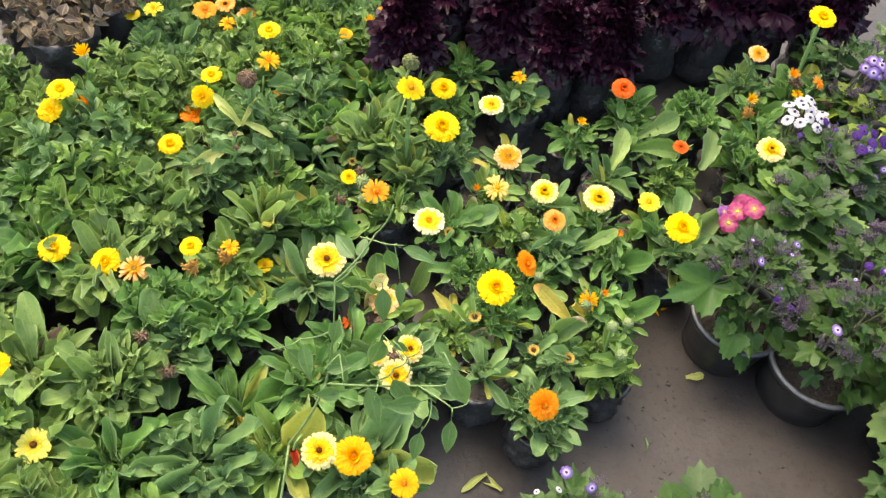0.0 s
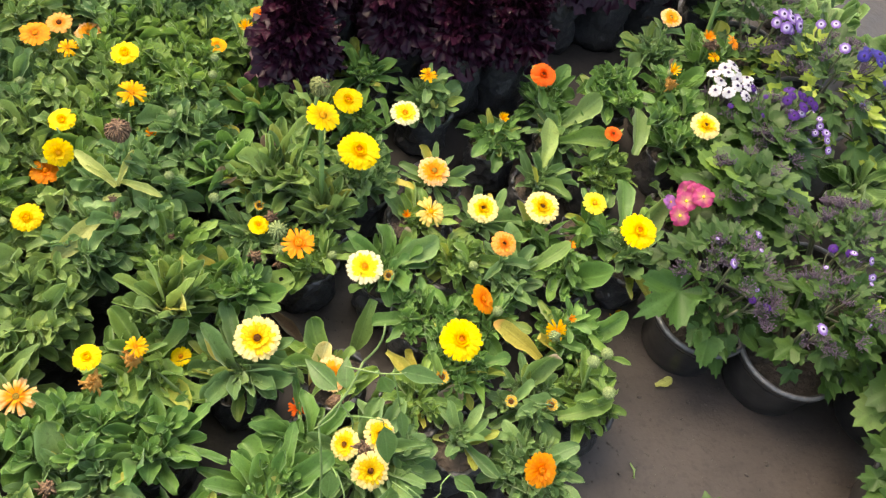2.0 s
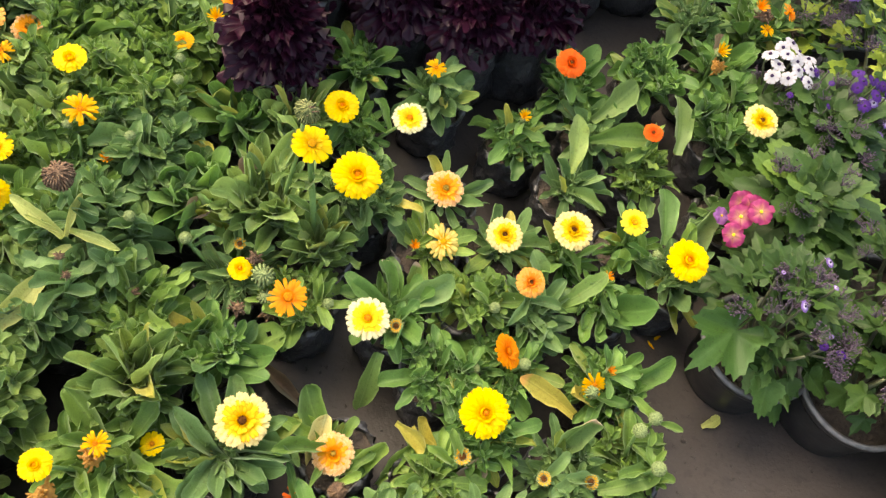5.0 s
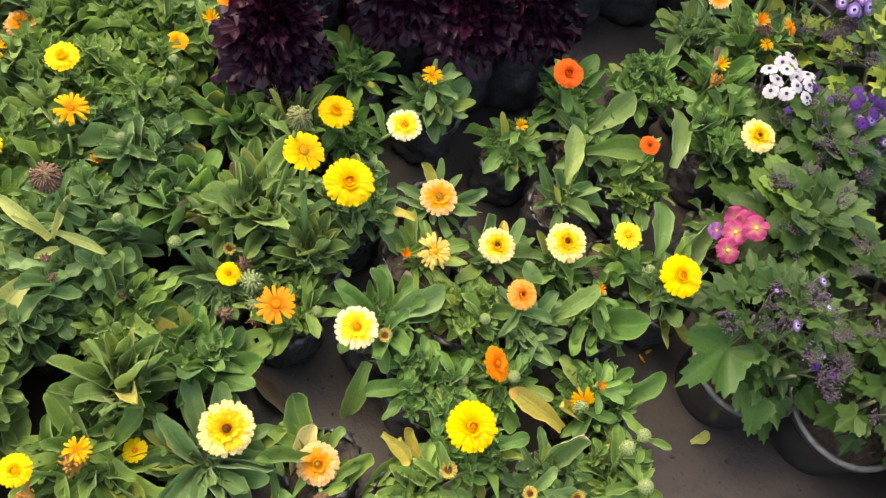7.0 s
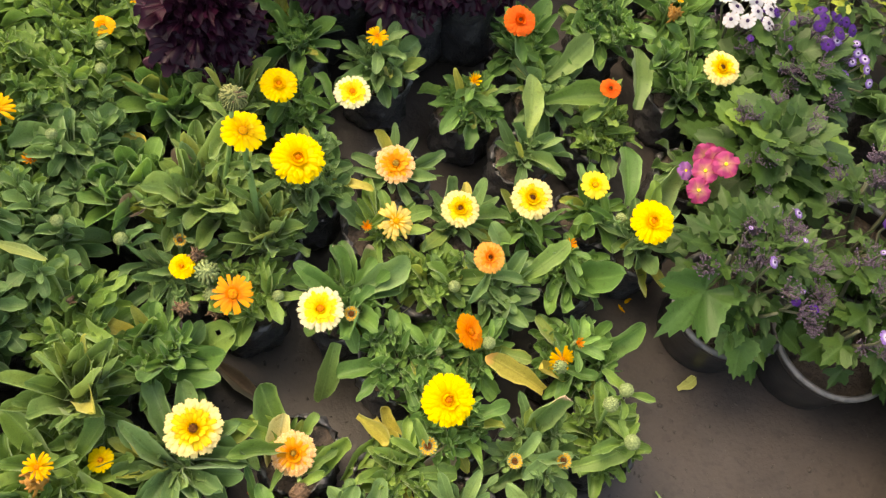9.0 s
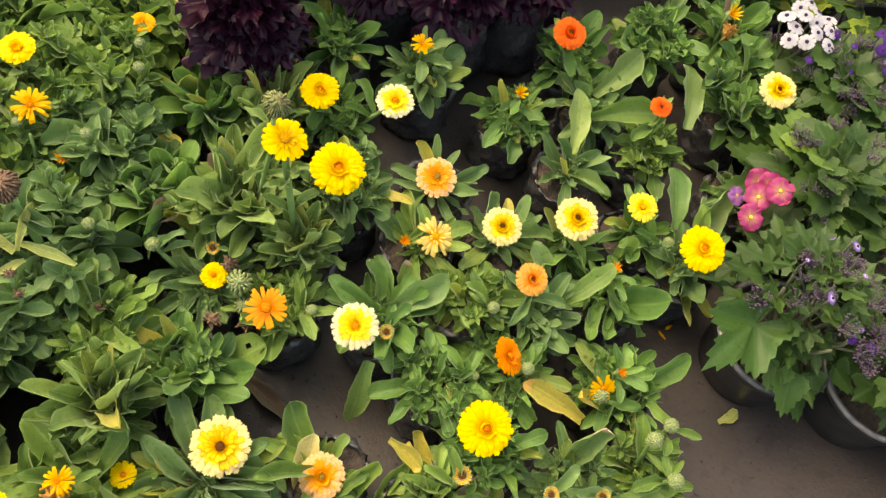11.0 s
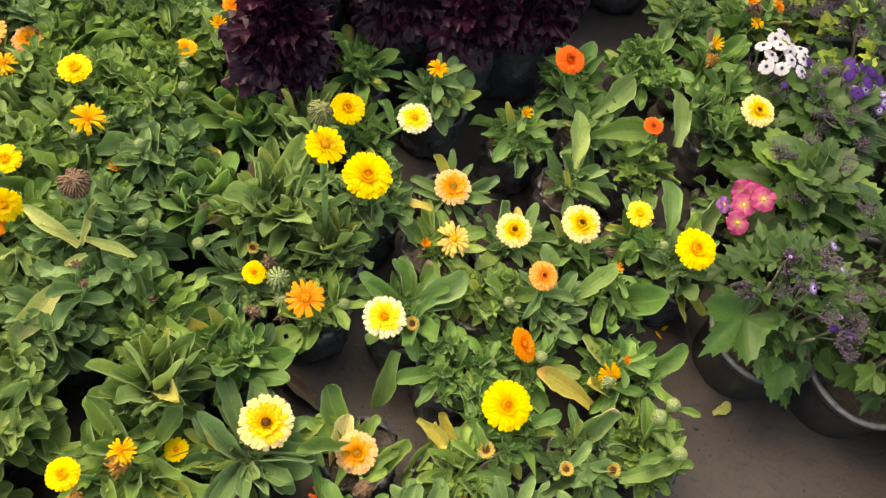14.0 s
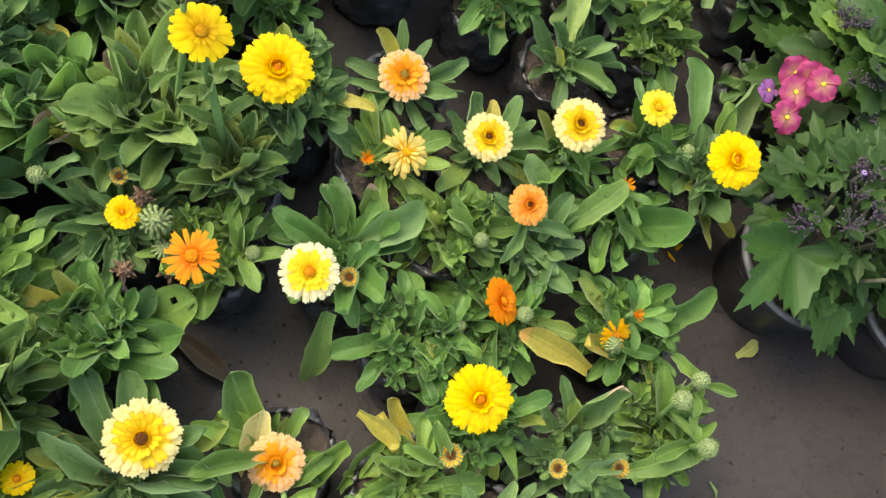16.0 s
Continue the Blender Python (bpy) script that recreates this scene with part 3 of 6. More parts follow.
def disc_mesh(name, r, mat, seed=0, n=40):
    q = random.Random(seed)
    g = Geo().add(*blob(r, r * 0.45, 12, 5))
    for i in range(n):
        s = math.sqrt((i + 0.5) / n) * r * 0.95
        a = i * 2.39996
        g.add(*blob(r * 0.10, r * 0.16, 5, 3), m=Matrix.Translation((s * math.cos(a), s * math.sin(a), r * 0.42 * math.sqrt(max(0, 1 - (s / r) ** 2)) + q.uniform(0, 0.1) * r)))
    return g.mesh(name, mat)


def calyx_mesh():
    g = Geo().add(*blob(0.16, 0.11, 10, 5), m=Matrix.Translation((0, 0, -0.15)))
    q = random.Random(3)
    ring = petal_ring(Geo(), 16, 0.08, 0.26, 0.06, -0.05, 0.2, q, 0.0)
    g.add(ring.v, ring.f, ring.uv, Matrix.Translation((0, 0, -0.07)))
    return g.mesh("calyx", BUD)


CALYX = calyx_mesh()


def head(form, seed):
    """Meshes of a flower head of radius 0.5: outer petals, inner petals, disc radius."""
    r = random.Random(seed)
    o, i = Geo(), Geo()
    if form == "double":
        petal_ring(o, 25, 0.05, 0.51, 0.122, 0.01, 0.16, r, 0.030, 0.05, 0.0, 0.91)
        petal_ring(o, 25, 0.05, 0.465, 0.112, 0.07, 0.14, r, 0.030, 0.07, 0.0, 0.89)
        petal_ring(o, 24, 0.05, 0.425, 0.104, 0.12, 0.12, r, 0.030, 0.08)
        petal_ring(o, 22, 0.05, 0.38, 0.098, 0.18, 0.12, r, 0.030, 0.08)
        petal_ring(i, 22, 0.06, 0.375, 0.088, 0.24, 0.10, r, 0.045, 0.1, 0.0, 0.66)
        petal_ring(i, 20, 0.08, 0.26, 0.075, 0.55, -0.35, r, 0.05, 0.1, 0.0, 0.66)
        petal_ring(i, 16, 0.08, 0.22, 0.065, 0.80, -0.7, r, 0.05, 0.12, 0.0, 0.66)
        petal_ring(i, 11, 0.06, 0.15, 0.055, 0.95, -0.6, r, 0.05, 0.15, 0.0, 0.66)
        disc = 0.07
    elif form == "semi":
        petal_ring(o, 23, 0.07, 0.51, 0.128, 0.02, 0.18, r, 0.030, 0.06, 0.0, 0.90)
        petal_ring(o, 22, 0.07, 0.46, 0.116, 0.09, 0.15, r, 0.030, 0.08)
        petal_ring(o, 21, 0.07, 0.405, 0.105, 0.15, 0.16, r, 0.030, 0.09)
        petal_ring(i, 22, 0.07, 0.40, 0.088, 0.22, 0.15, r, 0.045, 0.1, 0.0, 0.66)
        petal_ring(i, 18, 0.08, 0.30, 0.07, 0.44, -0.2, r, 0.05, 0.12, 0.0, 0.66)
        petal_ring(i, 14, 0.08, 0.18, 0.055, 0.80, -0.6, r, 0.05, 0.15, 0.0, 0.66)
        disc = 0.08
    elif form == "single":
        petal_ring(o, 20, 0.10, 0.50, 0.135, 0.08, 0.26, r, 0.03, 0.10)
        petal_ring(o, 17, 0.10, 0.43, 0.12, 0.20, 0.30, r, 0.03, 0.12, 0.08)
        petal_ring(i, 18, 0.09, 0.24, 0.06, 0.5, 0.3, r, 0.05, 0.12)
        disc = 0.095
    elif form == "star":
        petal_ring(o, 17, 0.10, 0.50, 0.105, 0.06, 0.22, r, -0.03, 0.14)
        petal_ring(o, 10, 0.10, 0.44, 0.095, 0.20, 0.30, r, -0.03, 0.25)
        petal_ring(i, 20, 0.10, 0.20, 0.04, 0.75, 0.2, r, 0.03, 0.12)
        disc = 0.12
    elif form == "loose":
        petal_ring(o, 25, 0.08, 0.52, 0.092, 0.06, 0.35, r, 0.03, 0.26, 0.2)
        petal_ring(o, 19, 0.06, 0.42, 0.08, 0.42, 0.5, r, 0.03, 0.35, 0.15)
        petal_ring(i, 10, 0.05, 0.26, 0.05, 0.9, 0.2, r, 0.05, 0.3)
        disc = 0.09
    else:
        petal_ring(o, 13, 0.05, 0.62, 0.10, 1.10, 0.35, r, 0.05, 0.2)
        petal_ring(i, 9, 0.03, 0.55, 0.08, 1.30, 0.2, r, 0.05, 0.2)
        disc = 0.06
    return o.mesh("petals", PETAL["yellow"][0]), i.mesh("inner_petals", PETAL["yellow"][1]), disc


HEADS = {(f, s): head(f, s) for f in ("double", "semi", "single", "star", "loose", "closed") for s in range(3)}
DISCS = {}


def flower(parent, kind, form, m, dia, seed=0):
    """A flower head under its plant: petals > inner petals, disc, calyx."""
    o, i, d = HEADS[(form, seed % 3)]
    outer, inner, disc = PETAL[kind]
    head_ob = part("flower", o, parent, m @ Matrix.Diagonal((dia, dia, dia, 1)), "%s calendula flower" % FLOWER_WORDS[kind], outer)
    part("inner_petals", i, head_ob, None, "", inner)
    if (d, disc.name) not in DISCS:
        DISCS[(d, disc.name)] = disc_mesh("disc", d, disc)
    part("disc", DISCS[(d, disc.name)], head_ob, Matrix.Translation((0, 0, 0.03)))
    part("calyx", CALYX, head_ob)
    return head_ob


FLOWER_WORDS = {"yellow": "bright yellow", "lemon": "pale lemon yellow", "cream": "cream and yellow", "white": "ivory white yellow-hearted", "peach": "peach pink",
                "apricot": "apricot orange", "orange": "clear orange", "deep": "deep red-orange", "gold": "golden orange", "lime": "greenish lemon", "straw": "fading straw-yellow", "sun": "bright yellow"}


def seed_head_mesh(mat, seed, many=1, thick=1.0):
    r = random.Random(seed)
    g = Geo().add(*blob(0.36, 0.28, 10, 5))
    for ring, (n, el) in enumerate(((15, 0.0), (13, 0.45), (11, 0.9), (7, 1.3))):
        for k in range(n * many):
            a = 2 * math.pi * k / (n * many) + ring * 0.4
            pts = [Vector((0.24, 0, 0)), Vector((0.42, 0, 0.04)), Vector((0.48, 0, 0.16)), Vector((0.42, 0, 0.27)), Vector((0.30, 0, 0.31))]
            m = Matrix.Rotation(a, 4, "Z") @ Matrix.Rotation(-el * 0.8, 4, "Y")
            g.add(*tube(pts, [q * thick for q in (0.05, 0.085, 0.08, 0.055, 0.02)], 5), m=m @ Matrix.Scale(r.uniform(0.85, 1.05), 4))
    return g.mesh("seed_head", mat)


def bud_mesh():
    """A closed round head of many small knobs."""
    g = Geo().add(*blob(0.46, 0.38, 14, 7))
    for i in range(70):
        t = (i + 0.5) / 70
        th, a = math.acos(1 - 1.45 * t), i * 2.39996
        g.add(*blob(0.062, 0.075, 5, 3), m=Matrix.Translation((0.45 * math.sin(th) * math.cos(a), 0.45 * math.sin(th) * math.sin(a), 0.37 * math.cos(th))))
    petal_ring(g, 12, 0.2, 0.58, 0.13, 0.0, -0.6, random.Random(4), 0.0)
    return g.mesh("bud", BUD)


def cup_mesh():
    """A spent head: a green cup whose petals have dropped."""
    g = Geo().add(*lathe([(0.10, -0.30), (0.34, -0.2), (0.46, 0.0), (0.50, 0.16), (0.44, 0.20), (0.36, 0.12), (0.05, 0.06)], 16))
    petal_ring(g, 14, 0.38, 0.62, 0.14, 0.9, 0.3, random.Random(2), 0.0)
    return g.mesh("cup", BUD)


def fringe_mesh():
    g = Geo()
    petal_ring(g, 20, 0.26, 0.52, 0.10, 0.55, 0.2, random.Random(5), 0.0)
    return g.mesh("floret_ring", PETAL["gold"][1])


def shrivel_mesh(seed, mat):
    r = random.Random(seed)
    g = Geo().add(*blob(0.30, 0.24, 9, 5))
    for k in range(34):
        a, el = r.uniform(0, 6.3), r.uniform(-0.3, 1.45)
        d = Vector((math.cos(a) * math.cos(el), math.sin(a) * math.cos(el), math.sin(el)))
        q = Vector((r.uniform(-1, 1), r.uniform(-1, 1), r.uniform(-1, 1))) * 0.16
        pts = [d * 0.2, d * 0.36 + q * 0.5, d * 0.36 + q * 1.3]
        g.add(*tube(pts, [0.05, 0.055, 0.02], 4))
    return g.mesh("withered_head", mat)


SEED_R = seed_head_mesh(plain_mat("ripe_seed", (0.06, 0.075, 0.022), (0.19, 0.20, 0.08), 260.0, 0.8, 0.2, 0.6), 4, 2, 0.6)
SEED_G, SEED_B, BUDM, CUPM, FRINGE = seed_head_mesh(BUD, 1), seed_head_mesh(DRY, 2, 2, 0.55), bud_mesh(), cup_mesh(), fringe_mesh()
SHRIV, SHRIV_P = shrivel_mesh(1, DRY), shrivel_mesh(2, PET_DRY)
CUPDISC = disc_mesh("disc", 0.30, DARKC)

# ---- calendula plants: the list of plants, and of what each carries ----
PLANTS = []


def cal(x, y, style="bushy", size=1.0, bag=True):
    PLANTS.append({"x": x, "y": y, "style": style, "size": size, "fl": [], "lf": [], "bag": bag})


def nearest(x, y):
    return min(PLANTS, key=lambda p: (p["x"] - x) ** 2 + (p["y"] - y) ** 2)


def fl(kind, form, x, y, z, dia, tilt=(0.0, -0.22)):
    """A flower or other head on the plant nearest to it."""
    nearest(x, y)["fl"].append((kind, form, Vector((x, y, z)), dia, tilt))


def lf(x, y, z, shape="broad", mat=None, wide=1.0, foot=None):
    """A marked single leaf whose tip is at that place."""
    nearest(*(foot[:2] if foot else (x, y)))["lf"].append((Vector((x, y, z)), shape, mat, wide, foot))


# between the lettuces and the bare strip, row by row
cal(0.205, 0.285, "broad")
cal(0.335, 0.315, "tuft", 1.1)
cal(0.455, 0.335, "broad")
cal(0.550, 0.420, "broad", 1.1)
cal(0.445, 0.430, "broad", 0.9)
cal(0.621, 0.613, "broad", 1.15)
cal(0.105, 0.190, "bushy", 0.85)
cal(0.222, 0.205, "broad", 0.8)
cal(0.292, 0.140, "curly", 0.9)
cal(0.440, 0.200, "leggy")
cal(0.172, 0.108, "sparse", 0.9)
cal(-0.015, 0.240, "broad", 0.85)
cal(-0.125, 0.285, "broad", 0.85)
cal(-0.135, 0.175, "bushy", 0.8)
cal(-0.252, 0.040, "strap", 1.1)
cal(-0.185, -0.015, "strap", 0.8)
cal(-0.130, 0.055, "tuft", 1.1)
cal(-0.015, 0.075, "sparse", 0.8)
cal(-0.045, -0.010, "sparse", 0.9)
cal(0.055, 0.000, "sparse", 0.9)
cal(0.150, -0.005, "sparse", 0.9)
cal(0.245, 0.010, "sparse", 0.8)
cal(0.305, -0.040, "broad", 0.8)
cal(0.085, -0.105, "broad", 0.85)
cal(0.193, -0.075, "bushy", 0.8)
cal(-0.095, -0.105, "broad", 0.85)
cal(0.008, -0.085, "bushy", 0.85)
cal(0.045, -0.170, "curly", 0.9)
cal(0.000, -0.265, "bushy", 0.8)
cal(0.180, -0.195, "curly", 1.05)
cal(0.185, -0.295, "bushy", 0.9)
cal(0.100, -0.300, "bushy", 0.85)
cal(-0.290, -0.270, "broad", 0.9)
cal(-0.168, -0.272, "sparse", 0.62)
cal(-0.045, -0.185, "curly", 0.9)
cal(-0.210, -0.085, "bushy", 0.85)
cal(-0.290, -0.050, "bushy", 0.85)
cal(-0.310, -0.150, "broad", 1.0)
cal(-0.285, 0.185, "rosette", 1.15)
cal(-0.332, 0.050, "rosette", 1.15)
cal(-0.215, 0.172, "strap", 0.9)
cal(-0.066, -0.312, "bushy", 0.65)
cal(0.090, -0.400, "curly", 1.15)
cal(-0.005, -0.360, "sparse", 0.75)
cal(-0.125, -0.395, "leggy", 0.9)
cal(-0.150, -0.545, "broad", 1.05)
cal(-0.245, -0.440, "broad", 1.0)
cal(-0.330, -0.500, "bushy", 0.9)
cal(-0.255, -0.550, "broad", 0.85)
cal(-0.455, -0.430, "broad", 1.05)
cal(-0.480, -0.375, "leggy", 0.9)
cal(-0.400, -0.270, "leggy", 1.0)
cal(-0.385, -0.375, "broad", 1.0)
cal(-0.385, -0.190, "strap", 1.0)
cal(-0.200, -0.370, "broad", 0.9)
# the dense bed, on a rough grid
bed = random.Random(11)
for row in range(17):
    for col in range(9):
        bx = -1.12 + 0.104 * col + 0.05 * (row % 2) + bed.uniform(-0.016, 0.016)
        by = -0.70 + 0.098 * row + bed.uniform(-0.016, 0.016)
        sty = bed.choice(["leggy", "leggy", "bushy", "broad"]) if by > -0.15 else bed.choice(["strap", "broad", "rosette", "leggy"])
        siz = bed.uniform(0.95, 1.2) if by > -0.15 else bed.uniform(1.05, 1.3)
        outside = bx < -0.62 - 0.33 * (by + 0.70) - 0.10
        if outside or bx > -0.33 or (row > 13 and bx < -0.62) or (bx > -0.40 and by > 0.17 and by < 0.34) or math.hypot(bx + 0.86, by - 0.17) < 0.13:
            continue
        if min(math.hypot(p["x"] - bx, p["y"] - by) for p in PLANTS) < 0.078:
            continue
        if math.hypot(bx + 0.655, by + 0.405) < 0.055:
            continue
        cal(bx, by, sty, siz)
        PLANTS[-1]["bed"] = True
for bx, by in ((-0.412, 0.222), (-0.385, 0.305), (-0.400, 0.132)):
    cal(bx, by, "leggy", 0.95)
    PLANTS[-1]["bed"] = True

fl("yellow", "double", -0.141, 0.040, 0.223, 0.064)
fl("white", "semi", -0.064, 0.158, 0.187, 0.049)
fl("peach", "semi", -0.018, 0.068, 0.155, 0.054)
fl("cream", "double", 0.052, -0.007, 0.162, 0.050)
fl("cream", "double", 0.146, 0.000, 0.164, 0.057)
fl("lemon", "single", 0.234, 0.014, 0.163, 0.041)
fl("yellow", "double", 0.278, -0.063, 0.198, 0.058)
fl("cream", "semi", -0.269, -0.247, 0.177, 0.062)
fl("white", "semi", -0.130, -0.125, 0.167, 0.055)
fl("yellow", "double", -0.009, -0.254, 0.198, 0.059, (0.05, -0.40))
fl("orange", "star", -0.222, -0.113, 0.200, 0.047)
fl("apricot", "double", 0.071, -0.086, 0.182, 0.040, (0.0, -0.35))
fl("deep", "double", 0.174, 0.256, 0.201, 0.047)
fl("deep", "semi", 0.291, 0.160, 0.170, 0.031)
fl("cream", "double", 0.446, 0.165, 0.200, 0.054)
fl("yellow", "double", -0.155, 0.164, 0.200, 0.049)
fl("sun", "single", -0.197, 0.019, 0.311, 0.050, (0.2, -0.22))
fl("seed", "ripe", -0.204, 0.032, 0.347, 0.029, (0.1, -0.3))
fl("yellow", "semi", -0.279, -0.054, 0.157, 0.031)
fl("orange", "semi", 0.038, -0.166, 0.157, 0.046, (0.75, -0.1))
fl("peach", "double", -0.172, -0.276, 0.138, 0.050)
fl("spent", "", 0.064, -0.315, 0.141, 0.017)
fl("spent", "", 0.116, -0.323, 0.150, 0.017)
fl("spent", "", -0.095, -0.128, 0.150, 0.017)
fl("spent", "", -0.032, -0.292, 0.164, 0.019)
fl("bud", "", 0.171, -0.277, 0.187, 0.018)
fl("bud", "", 0.187, -0.319, 0.180, 0.018)
fl("bud", "", 0.195, -0.262, 0.182, 0.017)
fl("bud", "", -0.002, -0.180, 0.140, 0.014)
fl("bud", "", 0.060, -0.178, 0.145, 0.016)
fl("bud", "", 0.030, -0.105, 0.150, 0.015)
fl("bud", "", -0.175, -0.100, 0.155, 0.014)
fl("bud", "", 0.262, -0.030, 0.150, 0.014)
fl("straw", "loose", -0.029, -0.016, 0.158, 0.050, (0.3, -0.4))
fl("orange", "closed", -0.064, -0.012, 0.141, 0.016)
fl("orange", "closed", 0.185, -0.063, 0.150, 0.018)
fl("gold", "closed", 0.108, 0.195, 0.150, 0.022)
fl("gold", "loose", -0.022, 0.245, 0.190, 0.031)
fl("gold", "closed", 0.421, 0.303, 0.190, 0.028, (0.2, -0.5))
fl("withered", "petals", 0.424, 0.290, 0.170, 0.030)
fl("orange", "closed", 0.509, 0.390, 0.200, 0.028)
fl("orange", "loose", 0.561, 0.387, 0.200, 0.034, (0.5, -0.3))
fl("gold", "loose", 0.526, 0.365, 0.180, 0.026)
fl("withered", "brown", 0.520, 0.385, 0.190, 0.034)
fl("gold", "loose", 0.143, -0.207, 0.145, 0.036, (0.3, -0.8))
fl("seed", "green", 0.139, -0.214, 0.140, 0.018)
fl("orange", "closed", 0.163, -0.190, 0.150, 0.016, (0.6, -0.5))
fl("peach", "semi", 0.437, 0.417, 0.219, 0.042)
fl("yellow", "double", 0.546, 0.487, 0.281, 0.056)
fl("seed", "brown", -0.452, -0.024, 0.299, 0.034)
fl("seed", "green", -0.252, -0.066, 0.160, 0.028)
fl("withered", "brown", -0.262, -0.046, 0.165, 0.022)
fl("seed", "green", -0.248, -0.086, 0.140, 0.022)
fl("withered", "brown", -0.245, -0.100, 0.125, 0.026)
fl("bud", "", -0.342, -0.022, 0.173, 0.016)
fl("spent", "", -0.280, -0.022, 0.160, 0.015)
fl("withered", "brown", -0.357, -0.104, 0.158, 0.018)
# on the dense bed
fl("withered", "brown", -0.388, -0.052, 0.170, 0.016)
fl("withered", "brown", -0.394, -0.092, 0.170, 0.017)
fl("withered", "brown", -0.460, -0.081, 0.235, 0.013)
fl("withered", "brown", -0.454, -0.096, 0.220, 0.013)
fl("withered", "brown", -0.280, -0.104, 0.150, 0.024)
fl("sun", "double", -0.489, 0.205, 0.223, 0.043)
fl("gold", "semi", -0.362, 0.265, 0.199, 0.031)
fl("gold", "closed", -0.318, 0.290, 0.215, 0.026)
fl("peach", "semi", -0.564, 0.301, 0.171, 0.046)
fl("sun", "double", -0.580, -0.069, 0.171, 0.043)
fl("sun", "semi", -0.546, 0.008, 0.217, 0.041, (0.2, -1.2))
fl("orange", "semi", -0.580, 0.030, 0.151, 0.045)
fl("sun", "double", -0.559, 0.084, 0.200, 0.040)
fl("gold", "closed", -0.761, 0.039, 0.231, 0.034)
fl("sun", "double", -0.760, -0.052, 0.233, 0.046)
fl("sun", "semi", -0.772, -0.079, 0.208, 0.046, (-0.2, -0.6))
fl("lemon", "double", -0.757, 0.218, 0.189, 0.031)
fl("lemon", "loose", -0.711, 0.215, 0.214, 0.038)
fl("orange", "single", -0.625, 0.247, 0.209, 0.048)
fl("apricot", "single", -0.600, 0.285, 0.200, 0.043)
fl("gold", "loose", -0.578, 0.232, 0.199, 0.034)
fl("gold", "loose", -0.470, 0.133, 0.213, 0.044, (0.1, -0.3))
fl("orange", "closed", -0.440, 0.088, 0.175, 0.020)
fl("sun", "double", -0.655, -0.327, 0.187, 0.048)
fl("sun", "double", -0.582, -0.324, 0.173, 0.046, (0.0, -0.4))
fl("peach", "loose", -0.535, -0.331, 0.179, 0.048)
fl("sun", "double", -0.459, -0.295, 0.211, 0.034)
fl("withered", "petals", -0.452, -0.318, 0.190, 0.032)
fl("withered", "petals", -0.414, -0.281, 0.180, 0.032)
fl("gold", "loose", -0.410, -0.272, 0.195, 0.030)
fl("yellow", "single", -0.363, -0.261, 0.150, 0.028)
fl("lime", "single", -0.551, -0.614, 0.175, 0.048)
fl("deep", "single", -0.483, 0.453, 0.200, 0.041)
fl("orange", "semi", -0.300, 0.325, 0.220, 0.029)
fl("withered", "brown", -0.700, -0.180, 0.150, 0.030)
fl("orange", "closed", -0.740, -0.020, 0.180, 0.032)
fl("bud", "", -0.500, 0.060, 0.170, 0.015)
fl("bud", "", -0.400, 0.220, 0.185, 0.015)
fl("withered", "brown", -0.480, -0.440, 0.180, 0.026)
fl("withered", "brown", -0.430, -0.480, 0.170, 0.026)
fl("sun", "double", -0.650, -0.520, 0.175, 0.043)
fl("cream", "semi", -0.605, -0.645, 0.175, 0.052)
# nearest the camera's side
fl("cream", "semi", -0.116, -0.377, 0.181, 0.044, (0.3, -0.2))
fl("cream", "semi", -0.157, -0.381, 0.160, 0.042, (-0.7, -0.3))
fl("cream", "semi", -0.128, -0.420, 0.175, 0.048, (0.1, -0.5))
fl("withered", "brown", -0.132, -0.392, 0.172, 0.036)
fl("deep", "loose", -0.215, -0.320, 0.130, 0.028)
fl("seed", "brown", -0.168, -0.318, 0.140, 0.022)
fl("orange", "semi", 0.083, -0.420, 0.172, 0.047, (0.25, -0.7))
fl("cream", "semi", -0.200, -0.560, 0.200, 0.050)
fl("gold", "double", -0.157, -0.558, 0.200, 0.052)
fl("gold", "single", -0.087, -0.580, 0.198, 0.040)
fl("gold", "single", -0.316, -0.509, 0.130, 0.030)

# single leaves that stand out, some with the place of their foot
lf(-0.015, -0.088, 0.155, "broad", LEAF_G, 1.10, (-0.092, -0.091, 0.130))
lf(-0.102, -0.038, 0.155, "broad", LEAF_K, 0.95, (-0.091, -0.068, 0.110))
lf(-0.058, -0.042, 0.150, "broad", LEAF_K, 1.10, (-0.072, -0.068, 0.110))
lf(-0.092, 0.023, 0.150, "broad", LEAF_G, 1.05, (-0.058, 0.000, 0.100))
lf(0.089, -0.028, 0.150, "broad", LEAF_G, 1.20, (0.112, -0.052, 0.110))
lf(0.189, -0.074, 0.150, "strap", LEAF_A, 1.50, (0.120, -0.091, 0.120))
lf(0.324, 0.019, 0.150, "strap", LEAF_A, 1.50, (0.326, -0.016, 0.100))
lf(0.225, -0.028, 0.150, "broad", LEAF_A, 1.00, (0.217, -0.025, 0.100))
lf(-0.317, -0.116, 0.170, "broad", LEAF_A, 0.95, (-0.330, -0.153, 0.110))
lf(-0.251, -0.124, 0.140, "broad", LEAF_G, 1.00, (-0.303, -0.161, 0.110))
lf(-0.372, -0.140, 0.150, "broad", LEAF_A, 1.00, (-0.348, -0.165, 0.110))
lf(-0.288, -0.185, 0.140, "broad", LEAF_A, 1.00, (-0.331, -0.196, 0.110))
lf(0.084, -0.125, 0.120, "strap", LEAF_A, 1.40, (0.118, -0.143, 0.110))
lf(-0.518, -0.015, 0.240, "strap", LEAF_P, 0.95, (-0.461, -0.051, 0.225))
